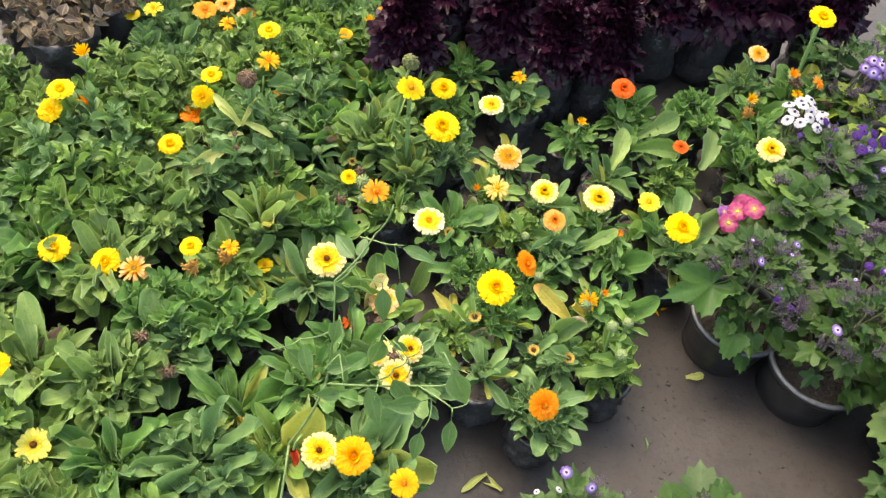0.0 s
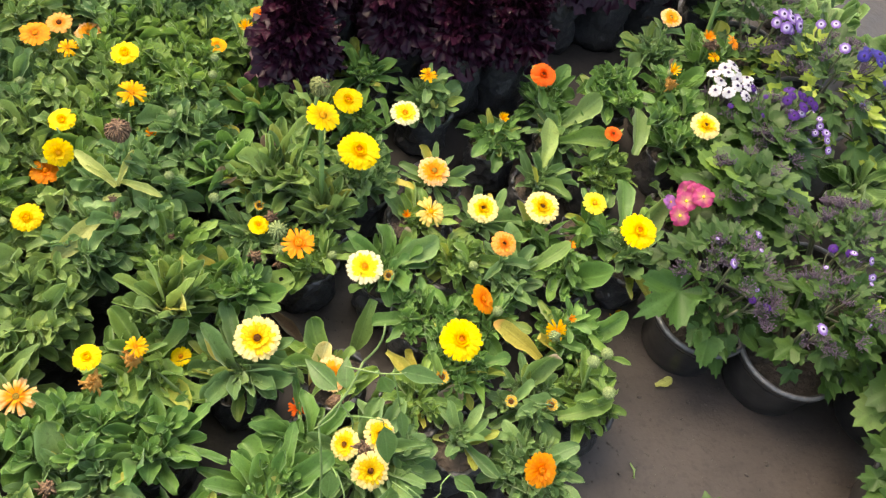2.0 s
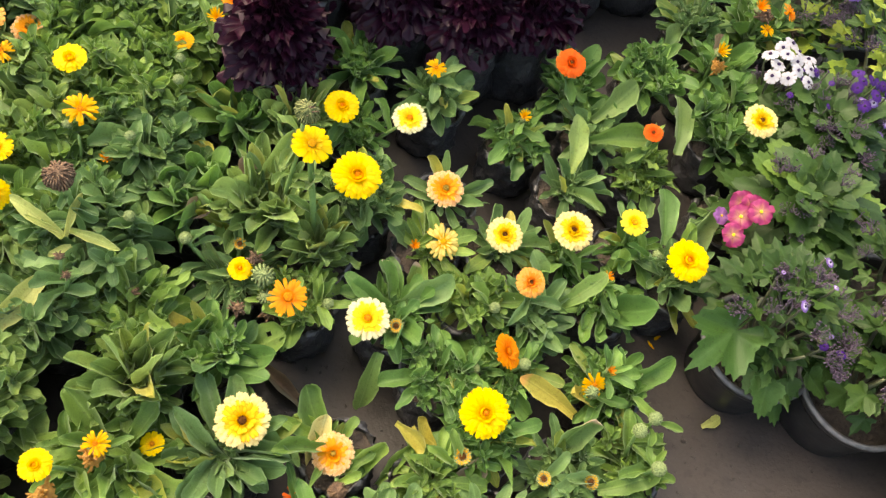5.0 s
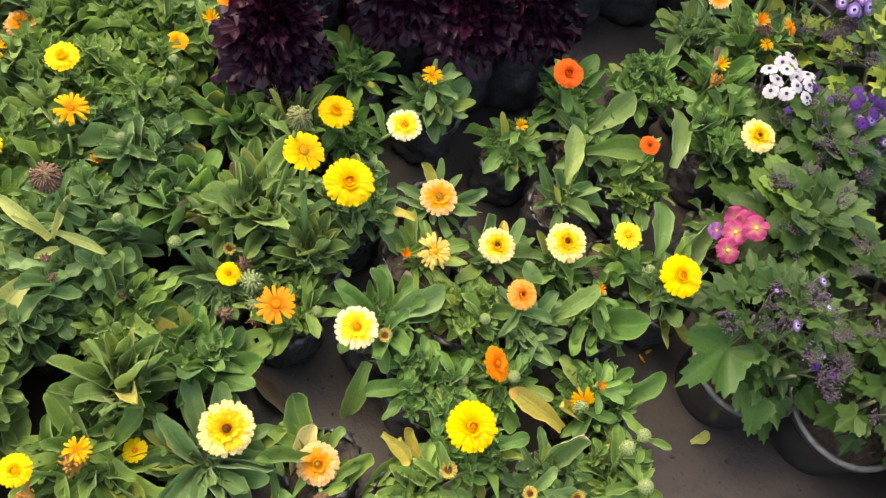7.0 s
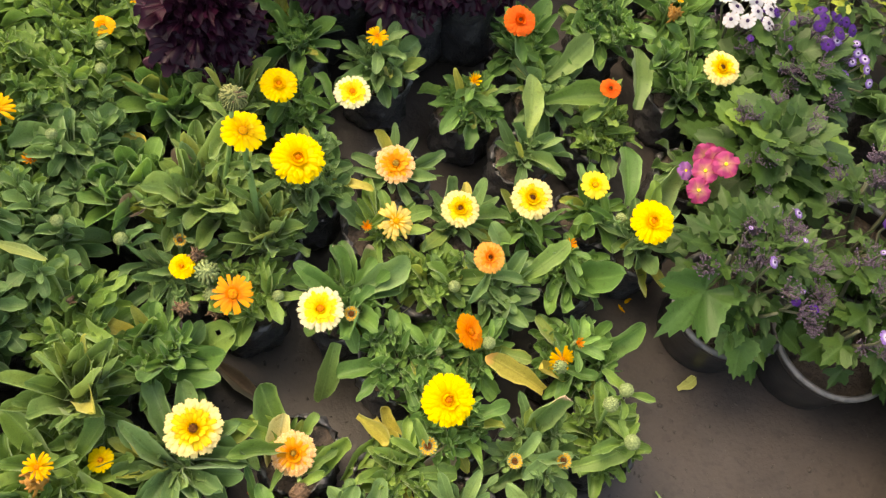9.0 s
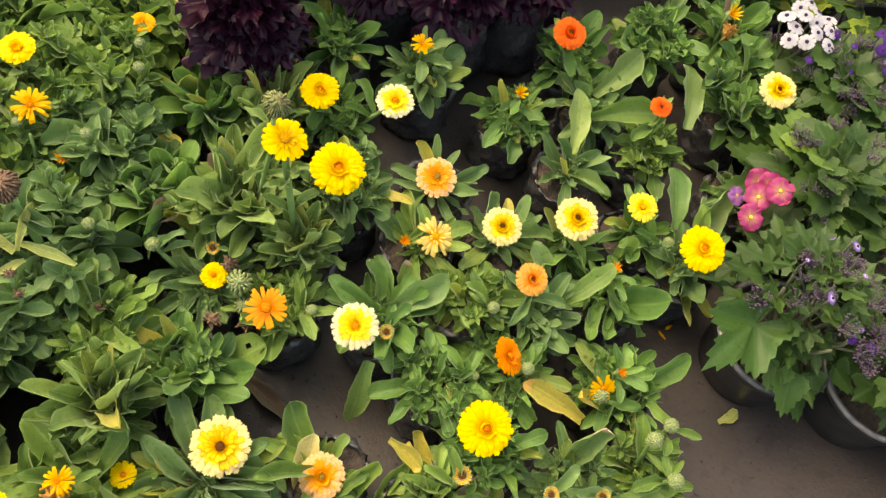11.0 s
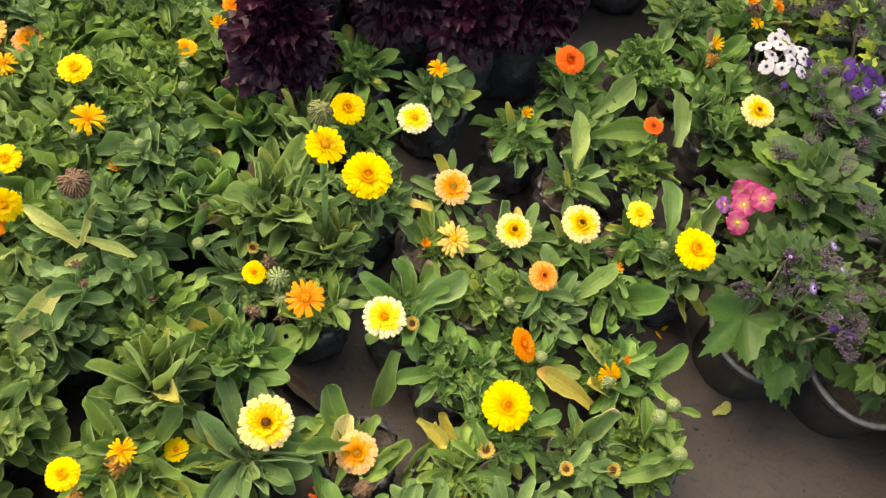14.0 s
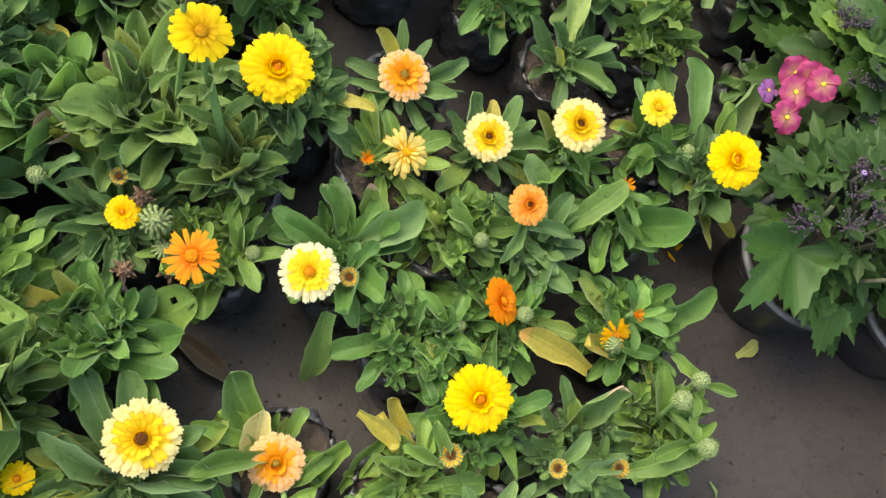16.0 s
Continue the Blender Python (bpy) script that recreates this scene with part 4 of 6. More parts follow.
lf(-0.503, -0.042, 0.230, "strap", LEAF_P, 0.80, (-0.461, -0.046, 0.225))
lf(-0.443, -0.010, 0.250, "strap", LEAF_P, 0.90, (-0.459, -0.051, 0.225))
lf(-0.398, -0.069, 0.225, "strap", LEAF_P, 0.95, (-0.458, -0.043, 0.225))
lf(-0.475, -0.076, 0.210, "strap", LEAF_P, 1.30, (-0.457, -0.054, 0.210))
lf(-0.529, -0.139, 0.170, "strap", LEAF_P, 1.25, (-0.478, -0.072, 0.190))
lf(-0.331, 0.061, 0.190, "strap", None, 1.50, (-0.297, 0.046, 0.110))
lf(-0.269, 0.064, 0.215, "strap", LEAF_G, 1.30, (-0.252, 0.048, 0.140))
lf(-0.269, 0.063, 0.190, "strap", LEAF_D, 1.20, (-0.254, 0.023, 0.120))
lf(-0.335, 0.025, 0.160, "strap", LEAF_Y, 1.10, (-0.292, 0.008, 0.140))
lf(-0.195, 0.045, 0.180, "strap", LEAF_A, 1.20, (-0.238, 0.027, 0.150))
lf(0.058, -0.185, 0.130, "strap", LEAF_O, 1.35, (0.127, -0.229, 0.100))
lf(0.118, -0.249, 0.165, "broad", LEAF_K, 1.55, (0.088, -0.280, 0.112))
lf(-0.134, -0.198, 0.055, "strap", LEAF_H, 1.35, (-0.115, -0.149, 0.120))
lf(0.207, -0.325, 0.130, "strap", LEAF_A, 1.60, (0.133, -0.327, 0.120))
lf(-0.221, -0.140, 0.130, "holed", LEAF_A, 1.25, (-0.298, -0.152, 0.100))
lf(-0.083, -0.237, 0.120, "broad", LEAF_Y, 0.90, (-0.050, -0.281, 0.100))
lf(-0.085, -0.261, 0.120, "broad", None, 0.80, (-0.121, -0.303, 0.100))
lf(-0.180, -0.239, 0.150, "broad", LEAF_S, 0.9, (-0.196, -0.284, 0.100))
lf(-0.119, -0.258, 0.135, "broad", None, 0.95, (-0.160, -0.304, 0.100))
lf(0.008, -0.297, 0.120, "broad", LEAF_W, 1.30, (-0.048, -0.311, 0.110))
lf(-0.064, -0.284, 0.110, "broad", LEAF_O, 1.30, (-0.081, -0.247, 0.130))
lf(-0.069, -0.267, 0.120, "broad", LEAF_Y, 1.20, (-0.100, -0.244, 0.140))
lf(-0.040, -0.365, 0.100, "broad", LEAF_P, 1.00, (-0.011, -0.345, 0.100))
lf(-0.227, -0.426, 0.150, "broad", LEAF_P, 1.20, (-0.261, -0.453, 0.140))
lf(-0.222, -0.548, 0.125, "broad", LEAF_D, 1.3)
lf(-0.235, -0.515, 0.120, "broad", None, 1.2)
lf(-0.215, -0.580, 0.130, "broad", None, 1.2)
lf(-0.227, 0.118, 0.200, "broad", None, 1.0)
lf(0.275, 0.297, 0.155, "broad", None, 1.3)
lf(0.302, 0.256, 0.140, "broad", LEAF_E, 1.2, (0.222, 0.212, 0.125))
lf(0.374, 0.238, 0.140, "broad", LEAF_E, 1.25, (0.338, 0.152, 0.130))
lf(0.295, 0.178, 0.140, "broad", LEAF_A, 1.2, (0.212, 0.172, 0.125))
lf(0.202, 0.202, 0.140, "broad", LEAF_E, 1.2, (0.176, 0.124, 0.115))
lf(0.310, 0.078, 0.140, "broad", None, 1.2, (0.292, 0.006, 0.115))
lf(0.352, 0.052, 0.140, "broad")
lf(-0.083, 0.103, 0.155, "broad")
lf(-0.085, 0.030, 0.145, "broad")
lf(0.037, 0.050, 0.140, "broad")
lf(-0.416, -0.180, 0.140, "broad", None, 1.2)
lf(-0.228, -0.150, 0.130, "broad", None, 1.2)
lf(-0.250, -0.123, 0.140, "broad")
lf(-0.313, -0.100, 0.160, "broad")
lf(0.118, -0.226, 0.110, "broad", LEAF_Y, 0.9)
lf(0.264, -0.188, 0.135, "broad", None, 0.75)
lf(0.235, -0.126, 0.150, "broad")
lf(0.198, -0.112, 0.072, "broad", LEAF_Y, 1.2)
lf(0.280, -0.118, 0.092, "strap", LEAF_Y, 1.25)
lf(-0.090, 0.315, 0.165, "broad", None, 1.4)
lf(-0.116, 0.246, 0.150, "broad")
lf(0.043, 0.262, 0.150, "broad")
lf(0.500, 0.300, 0.160, "strap", None, 1.25)
lf(0.415, 0.148, 0.120, "broad")
lf(0.220, 0.160, 0.130, "broad")
lf(-0.329, 0.019, 0.175, "strap", LEAF_D, 1.25)
lf(-0.325, 0.060, 0.205, "strap", None, 1.25)
lf(-0.268, 0.072, 0.205, "strap", LEAF_X, 1.2)
lf(-0.180, 0.010, 0.200, "strap", LEAF_D, 1.2)
lf(-0.218, -0.205, 0.135, "broad")
lf(-0.215, -0.232, 0.135, "broad")
lf(-0.205, -0.525, 0.210, "broad", LEAF_Y, 1.2)
lf(-0.110, -0.500, 0.215, "broad", None, 1.1)
lf(-0.060, -0.530, 0.190, "broad", LEAF_D, 1.1)
lf(-0.260, -0.540, 0.100, "broad", LEAF_A, 1.2)
lf(-0.180, -0.430, 0.110, "broad", LEAF_Y, 1.2)

BLOOMS = [(q[2], max(q[3], 0.016)) for p in PLANTS for q in p["fl"]]


def clear(org, pos, dr, ln):
    """False for a leaf that would lie over a bloom; blooms stand above the leaves."""
    for k in (0.45, 0.75, 1.0):
        w = org + pos + dr * (ln * k)
        for b, dia in BLOOMS:
            dx = w.x - b.x
            if abs(dx) > dia:
                continue
            h = w.z - b.z + 0.006
            if h > 0 and math.hypot(dx, w.y - b.y + 0.45 * h) < dia * 0.56:
                return False
    return True


HOLED = [Geo().add(*spatula(90 + i, width=0.42, arch=0.3, cup=0.3, wave=0.04, shoulder=0.6, neck=0.4, nx=8, ny=14, holes={(5, 11), (5, 10), (2, 8)})).mesh("eaten_leaf", LEAF_A) for i in range(4)]
SHAPES = {"broad": BROAD, "strap": STRAP, "holed": HOLED}
STYLES = {  # shoots, leaves on a shoot, lower leaf, upper leaf, big leaves at the foot, their length, height, spread
    "bushy": (6, 13, 0.036, 0.016, 6, 0.062, 0.062, 0.034),
    "tuft": (7, 12, 0.037, 0.018, 5, 0.066, 0.060, 0.032),
    "curly": (8, 11, 0.033, 0.017, 4, 0.052, 0.046, 0.034),
    "broad": (4, 11, 0.042, 0.021, 8, 0.074, 0.058, 0.027),
    "sparse": (2, 10, 0.036, 0.018, 7, 0.066, 0.042, 0.012),
    "leggy": (5, 10, 0.056, 0.030, 6, 0.080, 0.090, 0.042),
    "rosette": (2, 8, 0.040, 0.026, 34, 0.062, 0.042, 0.018),
    "strap": (4, 8, 0.054, 0.034, 22, 0.090, 0.058, 0.030),
}
BAG_TOP = 0.080
plant_count = 0


def tuft_mesh(seed, per, low, up):
    """The leafy end of one shoot, its small leaves joined."""
    r = random.Random(seed)
    g = Geo()
    shapes = [spatula(100 + seed * 7 + k, 0.27 + 0.04 * k, 0.15 + 0.35 * k, cup=0.75, wave=0.04, shoulder=0.62) for k in range(4)]
    a0 = r.uniform(0, 6.3)
    for i in range(per):
        t = (i + 0.5) / per
        a = a0 + i * 2.39996 + r.uniform(-0.3, 0.3)
        el = 0.75 + 0.62 * t ** 1.2 + r.uniform(-0.28, 0.28)
        dr = Vector((math.cos(a) * math.cos(el), math.sin(a) * math.cos(el), math.sin(el)))
        ln = (low + (up - low) * t) * r.uniform(0.8, 1.2)
        vs, fs, uv = shapes[r.randrange(4)]
        g.add(vs, fs, uv, aim(Vector((0, 0, -0.05 + 0.06 * t)), dr, (0, 0, 1), ln, r.uniform(-0.6, 0.6)))
    return g.mesh("leaf_tuft", LEAF_A)


SMALL = [spatula(200 + k, 0.24 + 0.02 * k, 0.1 + 0.16 * k, cup=0.9, wave=0.075, shoulder=0.54 + 0.03 * (k % 3)) for k in range(8)]
TUFTS = [tuft_mesh(i, 25, 0.054, 0.020) for i in range(10)]
FINE_TUFTS = [tuft_mesh(20 + i, 20, 0.052, 0.020) for i in range(10)]


def potted_calendula(p):
    """One calendula in its grow bag: bag, soil, stems, leaves, flowers and buds."""
    global plant_count
    plant_count += 1
    r = random.Random(1000 + plant_count)
    x, y, z0, s = p["x"], p["y"], ground_z(p["x"], p["y"]), p["size"]
    kinds = sorted({FLOWER_WORDS[k] for k, *_ in p["fl"] if k in FLOWER_WORDS})
    what = " and ".join(kinds) + " flowers" if kinds else "no open flower"
    words = {"bushy": "bushy green", "curly": "compact curly", "tuft": "tufted green", "broad": "broad-leaved green", "sparse": "small young", "leggy": "tall leggy",
             "rosette": "dark green rosette", "strap": "long-leaved green"}[p["style"]]
    if what.count(" and ") > 1:
        what = "mixed flowers"
    ob = thing("potted_calendula", x, y, z0 - 0.002, "%s calendula, %s, in black bag" % (words.split()[0] if len(kinds) > 1 else words, what), "potted plant", "calendulas in grow bags")
    k = r.randrange(5)
    part("grow_bag", BAGS[k], ob, pose(0, 0, 0, 0, 0, r.uniform(0, 360)), "crinkled black plastic grow bag")
    part("soil", SOILS[k % 4], ob, Matrix.Translation((0, 0, BAG_TOP + 0.001)), "damp brown soil")
    shoots, per, low, up, foot, flen, high, spr = STYLES[p["style"]]
    if p.get("bed"):
        fine = y > -0.22
        shoots, foot, spr = (shoots + 5, 2, spr * 1.35) if fine else (shoots + 3, foot - 1, spr * 1.3)
    else:
        per, foot, flen, low, spr = per + 6, foot + 5, flen * 1.12, low * 1.12, spr * 1.15
    base_mat = r.choice((LEAF_A, LEAF_E, LEAF_E, LEAF_G)) if p.get("bed") else r.choice((LEAF_A, LEAF_B, LEAF_B, LEAF_G))
    if p["style"] == "rosette":
        base_mat = LEAF_B
    elif p["style"] == "strap":
        base_mat = LEAF_E
    room = min([q[2].z - z0 - BAG_TOP for q in p["fl"] if q[0] in PETAL] + [0.1])
    low_k = min(1.0, max(0.35, room / 0.10))
    high *= low_k
    flat = 0.5 + 0.5 * low_k
    root = Vector((0, 0, BAG_TOP - 0.01))
    org = Vector((x, y, z0 - 0.002))
    tops = []
    bare = [q for q in p["fl"]]
    for n in range(shoots):
        a = 2 * math.pi * (n + r.random() * 0.6) / shoots
        d = spr * s * r.uniform(0.6, 1.2) if shoots > 1 else 0.004
        tops.append(Vector((d * math.cos(a), d * math.sin(a), BAG_TOP + high * s * r.uniform(0.7, 1.15) * 0.85)))
    # leafy shoots
    for top in tops:
        g = Geo().add(*tube(arc(root, top, (top.x * 0.25, top.y * 0.25, 0), 4), [0.0028, 0.0026, 0.0023, 0.002, 0.0015], 5))
        part("stem", g.mesh("stem", STEM), ob)
        a0 = r.uniform(0, 6.3)
        if p.get("bed"):
            if not clear(org, top - Vector((0, 0, 0.03)), Vector((0, 0, 1)), 0.06):
                top.z -= 0.045
            if r.random() < 0.08 and y > -0.35:
                tagged(part("bud", BUDM, ob, Matrix.Translation(top + Vector((0, 0, 0.026))) @ upright((top.x * 6, top.y * 6, 1)) @ Matrix.Scale(r.uniform(0.010, 0.015), 4), "closed green flower bud"), kind="stuff")
            tagged(part("leaf_tuft", (FINE_TUFTS if fine else TUFTS)[r.randrange(10)], ob, Matrix.Translation(top) @ upright((top.x * 6, top.y * 6, 1)) @ Matrix.Rotation(a0, 4, "Z") @ Matrix.Scale(s * r.uniform(0.85, 1.15), 4), "", base_mat), kind="stuff")
            continue
        tip = Geo()
        for i in range(per):
            t = (i + 0.5) / per
            pos = root.lerp(top, 0.35 + 0.65 * t) + Vector((top.x * 0.25, top.y * 0.25, 0)) * math.sin(math.pi * (0.35 + 0.65 * t))
            a = a0 + i * 2.39996 + r.uniform(-0.3, 0.3)
            ln = (low + (up - low) * t) * s * r.uniform(0.8, 1.2)
            el = (0.80 + 0.60 * t ** 1.2) * flat + r.uniform(-0.35, 0.35)
            dr = Vector((math.cos(a) * math.cos(el), math.sin(a) * math.cos(el), math.sin(el)))
            if not clear(org, pos, dr, ln):
                continue
            if t > 0.3:
                vs, fs, uv = SMALL[r.randrange(8)]
                tip.add(vs, fs, uv, aim(pos, dr, (0, 0, 1), ln, r.uniform(-0.6, 0.6)))
                continue
            q = r.random()
            mat = LEAF_Y if q < 0.015 and t < 0.5 else base_mat
            part("leaf", CAL[r.randrange(14)], ob, aim(pos, dr, (0, 0, 1), ln, r.uniform(-0.6, 0.6)), "", mat if mat != LEAF_A else None)
        if tip.v:
            tagged(part("leaf_tuft", tip.mesh("leaf_tuft", base_mat), ob), kind="stuff")
    # older leaves at the foot
    a0 = r.uniform(0, 6.3)
    for i in range(foot):
        a = a0 + i * 2.39996 + r.uniform(-0.35, 0.35)
        el = 0.85 + 0.6 * i / foot + r.uniform(-0.15, 0.15) if p["style"] == "rosette" else r.uniform(1.15, 1.5) if p["style"] == "strap" else r.uniform(0.65, 1.4)
        el *= flat
        dr = Vector((math.cos(a) * math.cos(el), math.sin(a) * math.cos(el), math.sin(el)))
        pos = root + Vector((0.006 * math.cos(a), 0.006 * math.sin(a), 0.008 + r.uniform(0, 0.012)))
        if not clear(org, pos, dr, flen * s):
            continue
        q = r.random()
        if p.get("bed"):
            q += 0.045
        mat = LEAF_Y if q < 0.05 else LEAF_D if q < 0.10 else LEAF_X if q < 0.104 else base_mat
        pool = STRAP if p["style"] == "strap" or (p["style"] == "sparse" and i % 2) else SMOOTH if p["style"] == "rosette" else BROAD if p["style"] == "broad" and i % 3 == 1 else CAL
        wide = 1.0 if pool is STRAP else 0.9
        ln = flen * s * (1.15 - 0.45 * i / foot if p["style"] == "rosette" else r.uniform(0.75, 1.15))
        part("leaf", pool[r.randrange(len(pool))], ob, aim(pos, dr, (0, 0, 1), (ln * wide, ln, ln), r.uniform(-0.6, 0.6)), "", mat if mat != LEAF_A else None)
    # leaves that hang over the bag's rim
    if p.get("bed"):
        skirt = Geo()
        for i in range(24 if fine else 20):
            a = a0 + 2.39996 * i + r.uniform(-0.25, 0.25)
            el = r.uniform(0.4, 1.2)
            dr = Vector((math.cos(a) * math.cos(el), math.sin(a) * math.cos(el), math.sin(el)))
            pos = Vector((0.014 * math.cos(a), 0.014 * math.sin(a), BAG_TOP + r.uniform(0.006, 0.05)))
            ln = r.uniform(0.042, 0.068) if fine else r.uniform(0.055, 0.088)
            if clear(org, pos, dr, ln):
                skirt.add(*SMALL[r.randrange(8)], aim(pos, dr, (0, 0, 1), ln, r.uniform(-0.6, 0.6)))
        tagged(part("low_leaves", skirt.mesh("low_leaves", base_mat), ob), kind="stuff")
    else:
        skirt = Geo()
        wider = 1.3 if x < -0.1 and y < -0.2 else 1.0
        for i in range(3 if p["style"] == "sparse" else 9 if wider == 1.0 else 22):
            a = a0 + 0.7 * i + r.uniform(-0.25, 0.25)
            el = r.uniform(0.0, 0.75) if wider == 1.0 else r.uniform(0.3, 1.1)
            dr = Vector((math.cos(a) * math.cos(el), math.sin(a) * math.cos(el), math.sin(el)))
            pos = Vector((0.012 * math.cos(a), 0.012 * math.sin(a), BAG_TOP + r.uniform(0.006, 0.022)))
            ln = r.uniform(0.045, 0.068) * (0.7 + 0.3 * s) * wider
            if not clear(org, pos, dr, ln):
                continue
            if i % 3 == 0:
                part("leaf", CAL[r.randrange(14)], ob, aim(pos, dr, (0, 0, 1), ln, r.uniform(-0.5, 0.5)), "", LEAF_D if r.random() < 0.15 else base_mat)
            else:
                skirt.add(*SMALL[r.randrange(8)], aim(pos, dr, (0, 0, 1), ln, r.uniform(-0.5, 0.5)))
        tagged(part("low_leaves", skirt.mesh("low_leaves", base_mat), ob), kind="stuff")
    for tip, shape, mat, wide, foot_at in p["lf"]:
        start = Vector(foot_at) - org if foot_at else root
        dr = tip - org - start
        ln = dr.length * 1.03
        pool = SHAPES[shape]
        part("leaf", pool[r.randrange(4)], ob, aim(start, dr + Vector((0, 0, 0.02)), (0, -0.4, 1), (ln * wide, ln, ln), r.uniform(-0.15, 0.15)),
             {"yellowing_leaf": "yellowing leaf", "ochre_leaf": "ochre-yellow dying leaf", "withered_tip_leaf": "leaf with a withered tip", "pink_tipped_leaf": "pale leaf with a withered pinkish tip", "dry_leaf": "dry brown leaf", "pale_leaf": "pale bleached leaf", "paling_leaf": "hanging leaf with a paling tip", "scorched_leaf": "pale leaf with a scorched brown tip", "withered_pink_leaf": "withered pinkish leaf"}.get(mat.name, "") if mat else "",
             mat or base_mat)
    # flower stems and heads
    for n, (kind, form, pos, dia, tilt) in enumerate(bare):
        local = pos - org
        nrm = Vector((tilt[0] + r.uniform(-0.08, 0.08), tilt[1] + r.uniform(-0.08, 0.08), 1)).normalized()
        end = local - nrm * dia * 0.12
        start = root + Vector((local.x * 0.25, local.y * 0.25, 0))
        mid = start.lerp(end, 0.6)
        mid.z += 0.01
        mid.x, mid.y = start.x + (end.x - start.x) * 0.72, start.y + (end.y - start.y) * 0.72
        pts = [start, start.lerp(mid, 0.5), mid, mid.lerp(end, 0.55) - nrm * 0.003, end]
        part("stem", Geo().add(*tube(pts, [k * (1.6 if local.z > 0.25 and dia > 0.03 else 1.0) for k in (0.003, 0.0028, 0.0026, 0.0024, 0.0026)], 6)).mesh("flower_stem", STEM), ob)
        # small leaves up the flower's stem
        hgt = local.z - BAG_TOP
        sprig = Geo()
        for i in range(int(4 + hgt * 28)):
            t = r.uniform(0.25, 0.93)
            q = pts[2].lerp(end, (t - 0.5) * 2) if t > 0.5 else start.lerp(pts[2], t * 2)
            a, el = r.uniform(0, 6.3), r.uniform(0.4, 1.1)
            dr = Vector((math.cos(a) * math.cos(el), math.sin(a) * math.cos(el), math.sin(el)))
            ln = (0.058 - 0.028 * t) * r.uniform(0.75, 1.15)
            if clear(org, q, dr, ln) and (i % 2 or p.get("bed")):
                sprig.add(*SMALL[r.randrange(8)], aim(q, dr, (0, 0, 1), ln, r.uniform(-0.3, 0.3)))
            elif clear(org, q, dr, ln):
                part("leaf", CAL[r.randrange(14)], ob, aim(q, dr, (0, 0, 1), ln, r.uniform(-0.3, 0.3)), "", base_mat)
        if sprig.v:
            tagged(part("stem_leaves", sprig.mesh("stem_leaves", base_mat), ob), kind="stuff")
        m = Matrix.Translation(local) @ upright(nrm) @ Matrix.Rotation(r.uniform(0, 6.3), 4, "Z")
        size = Matrix.Diagonal((dia, dia, dia, 1))
        if kind in PETAL:
            flower(ob, kind, form, m, dia, r.randrange(3))
        elif kind == "seed":
            if form == "ripe":
                tagged(part("dry_tuft", SHRIV, ob, m @ size @ Matrix.Translation((0.05, 0, 0.22)) @ Matrix.Scale(0.75, 4), "brown withered petals"), kind="stuff")
            tagged(part("seed_head", {"green": SEED_G, "ripe": SEED_R}.get(form, SEED_B), ob, m @ size, "ripening seed head of curled seeds" if form == "green" else "dry brown seed head"), kind="stuff")
        elif kind == "bud":
            tagged(part("bud", BUDM, ob, m @ size, "closed green flower bud"), kind="stuff")
        elif kind == "spent":
            cup = part("spent_flower", CUPM, ob, m @ size, "green flower cup that has dropped its petals")
            part("floret_ring", FRINGE, cup, Matrix.Translation((0, 0, 0.10)))
            part("disc", CUPDISC, cup)
        else:
            part("withered_flower", SHRIV_P if form == "petals" else SHRIV, ob, m @ size, "withered flower head")
    return ob


for p in PLANTS:
    potted_calendula(p)


# ---- dark red lettuces in taller bags ----
def red_lettuce(x, y, top, r0, seed, lean=(0, 0), far=False):
    r = random.Random(seed)
    z0 = ground_z(x, y)
    ob = thing("red_lettuce", x, y, z0 - 0.002, "tall frilly dark purple-red lettuce in a black grow bag", "potted plant", "red lettuces in grow bags")
    part("grow_bag", BIGBAGS[seed % 3], ob, pose(0, 0, 0, 0, 0, r.uniform(0, 360)), "tall crinkled black plastic grow bag")
    part("soil", BIGSOIL, ob, Matrix.Translation((0, 0, 0.149)))
    stem_top = Vector((lean[0], lean[1], top - z0))
    part("stem", Geo().add(*tube([(0, 0, 0.14), stem_top * 0.55 + Vector((0, 0, 0.05)), stem_top], [0.009, 0.008, 0.004], 7)).mesh("stem", LEAF_L), ob)
    n = 300 if far else 420
    mass = Geo()
    shapes = [ruffle(k, 0.85 + 0.15 * (k % 3), 0.13, *((12, 3) if far else (20, 4))) for k in range(7)]
    for i in range(n):
        t = (i + 0.5) / n
        pos = Vector((0, 0, 0.15)).lerp(stem_top, t)
        a = i * 2.39996 + r.uniform(-0.4, 0.4)
        el = -0.65 + 1.75 * t ** 0.9 + r.uniform(-0.4, 0.4)
        ln = r0 * (0.50 - 0.20 * t) * r.uniform(0.6, 1.25)
        pos = pos + Vector((math.cos(a), math.sin(a), 0)) * r0 * 0.62 * (1 - 0.65 * t) * r.random()
        dr = Vector((math.cos(a) * math.cos(el), math.sin(a) * math.cos(el), math.sin(el)))
        m = aim(pos, dr, (0, 0, 1), ln, r.uniform(-0.6, 0.6))
        if far or i % 8:
            vs, fs, uv = shapes[r.randrange(7)]
            mass.add(vs, fs, uv, m)
        else:
            part("leaf", FRILL[r.randrange(7)], ob, m)
    tagged(part("frilly_leaves", mass.mesh("frilly_leaves", LEAF_L), ob), kind="stuff")


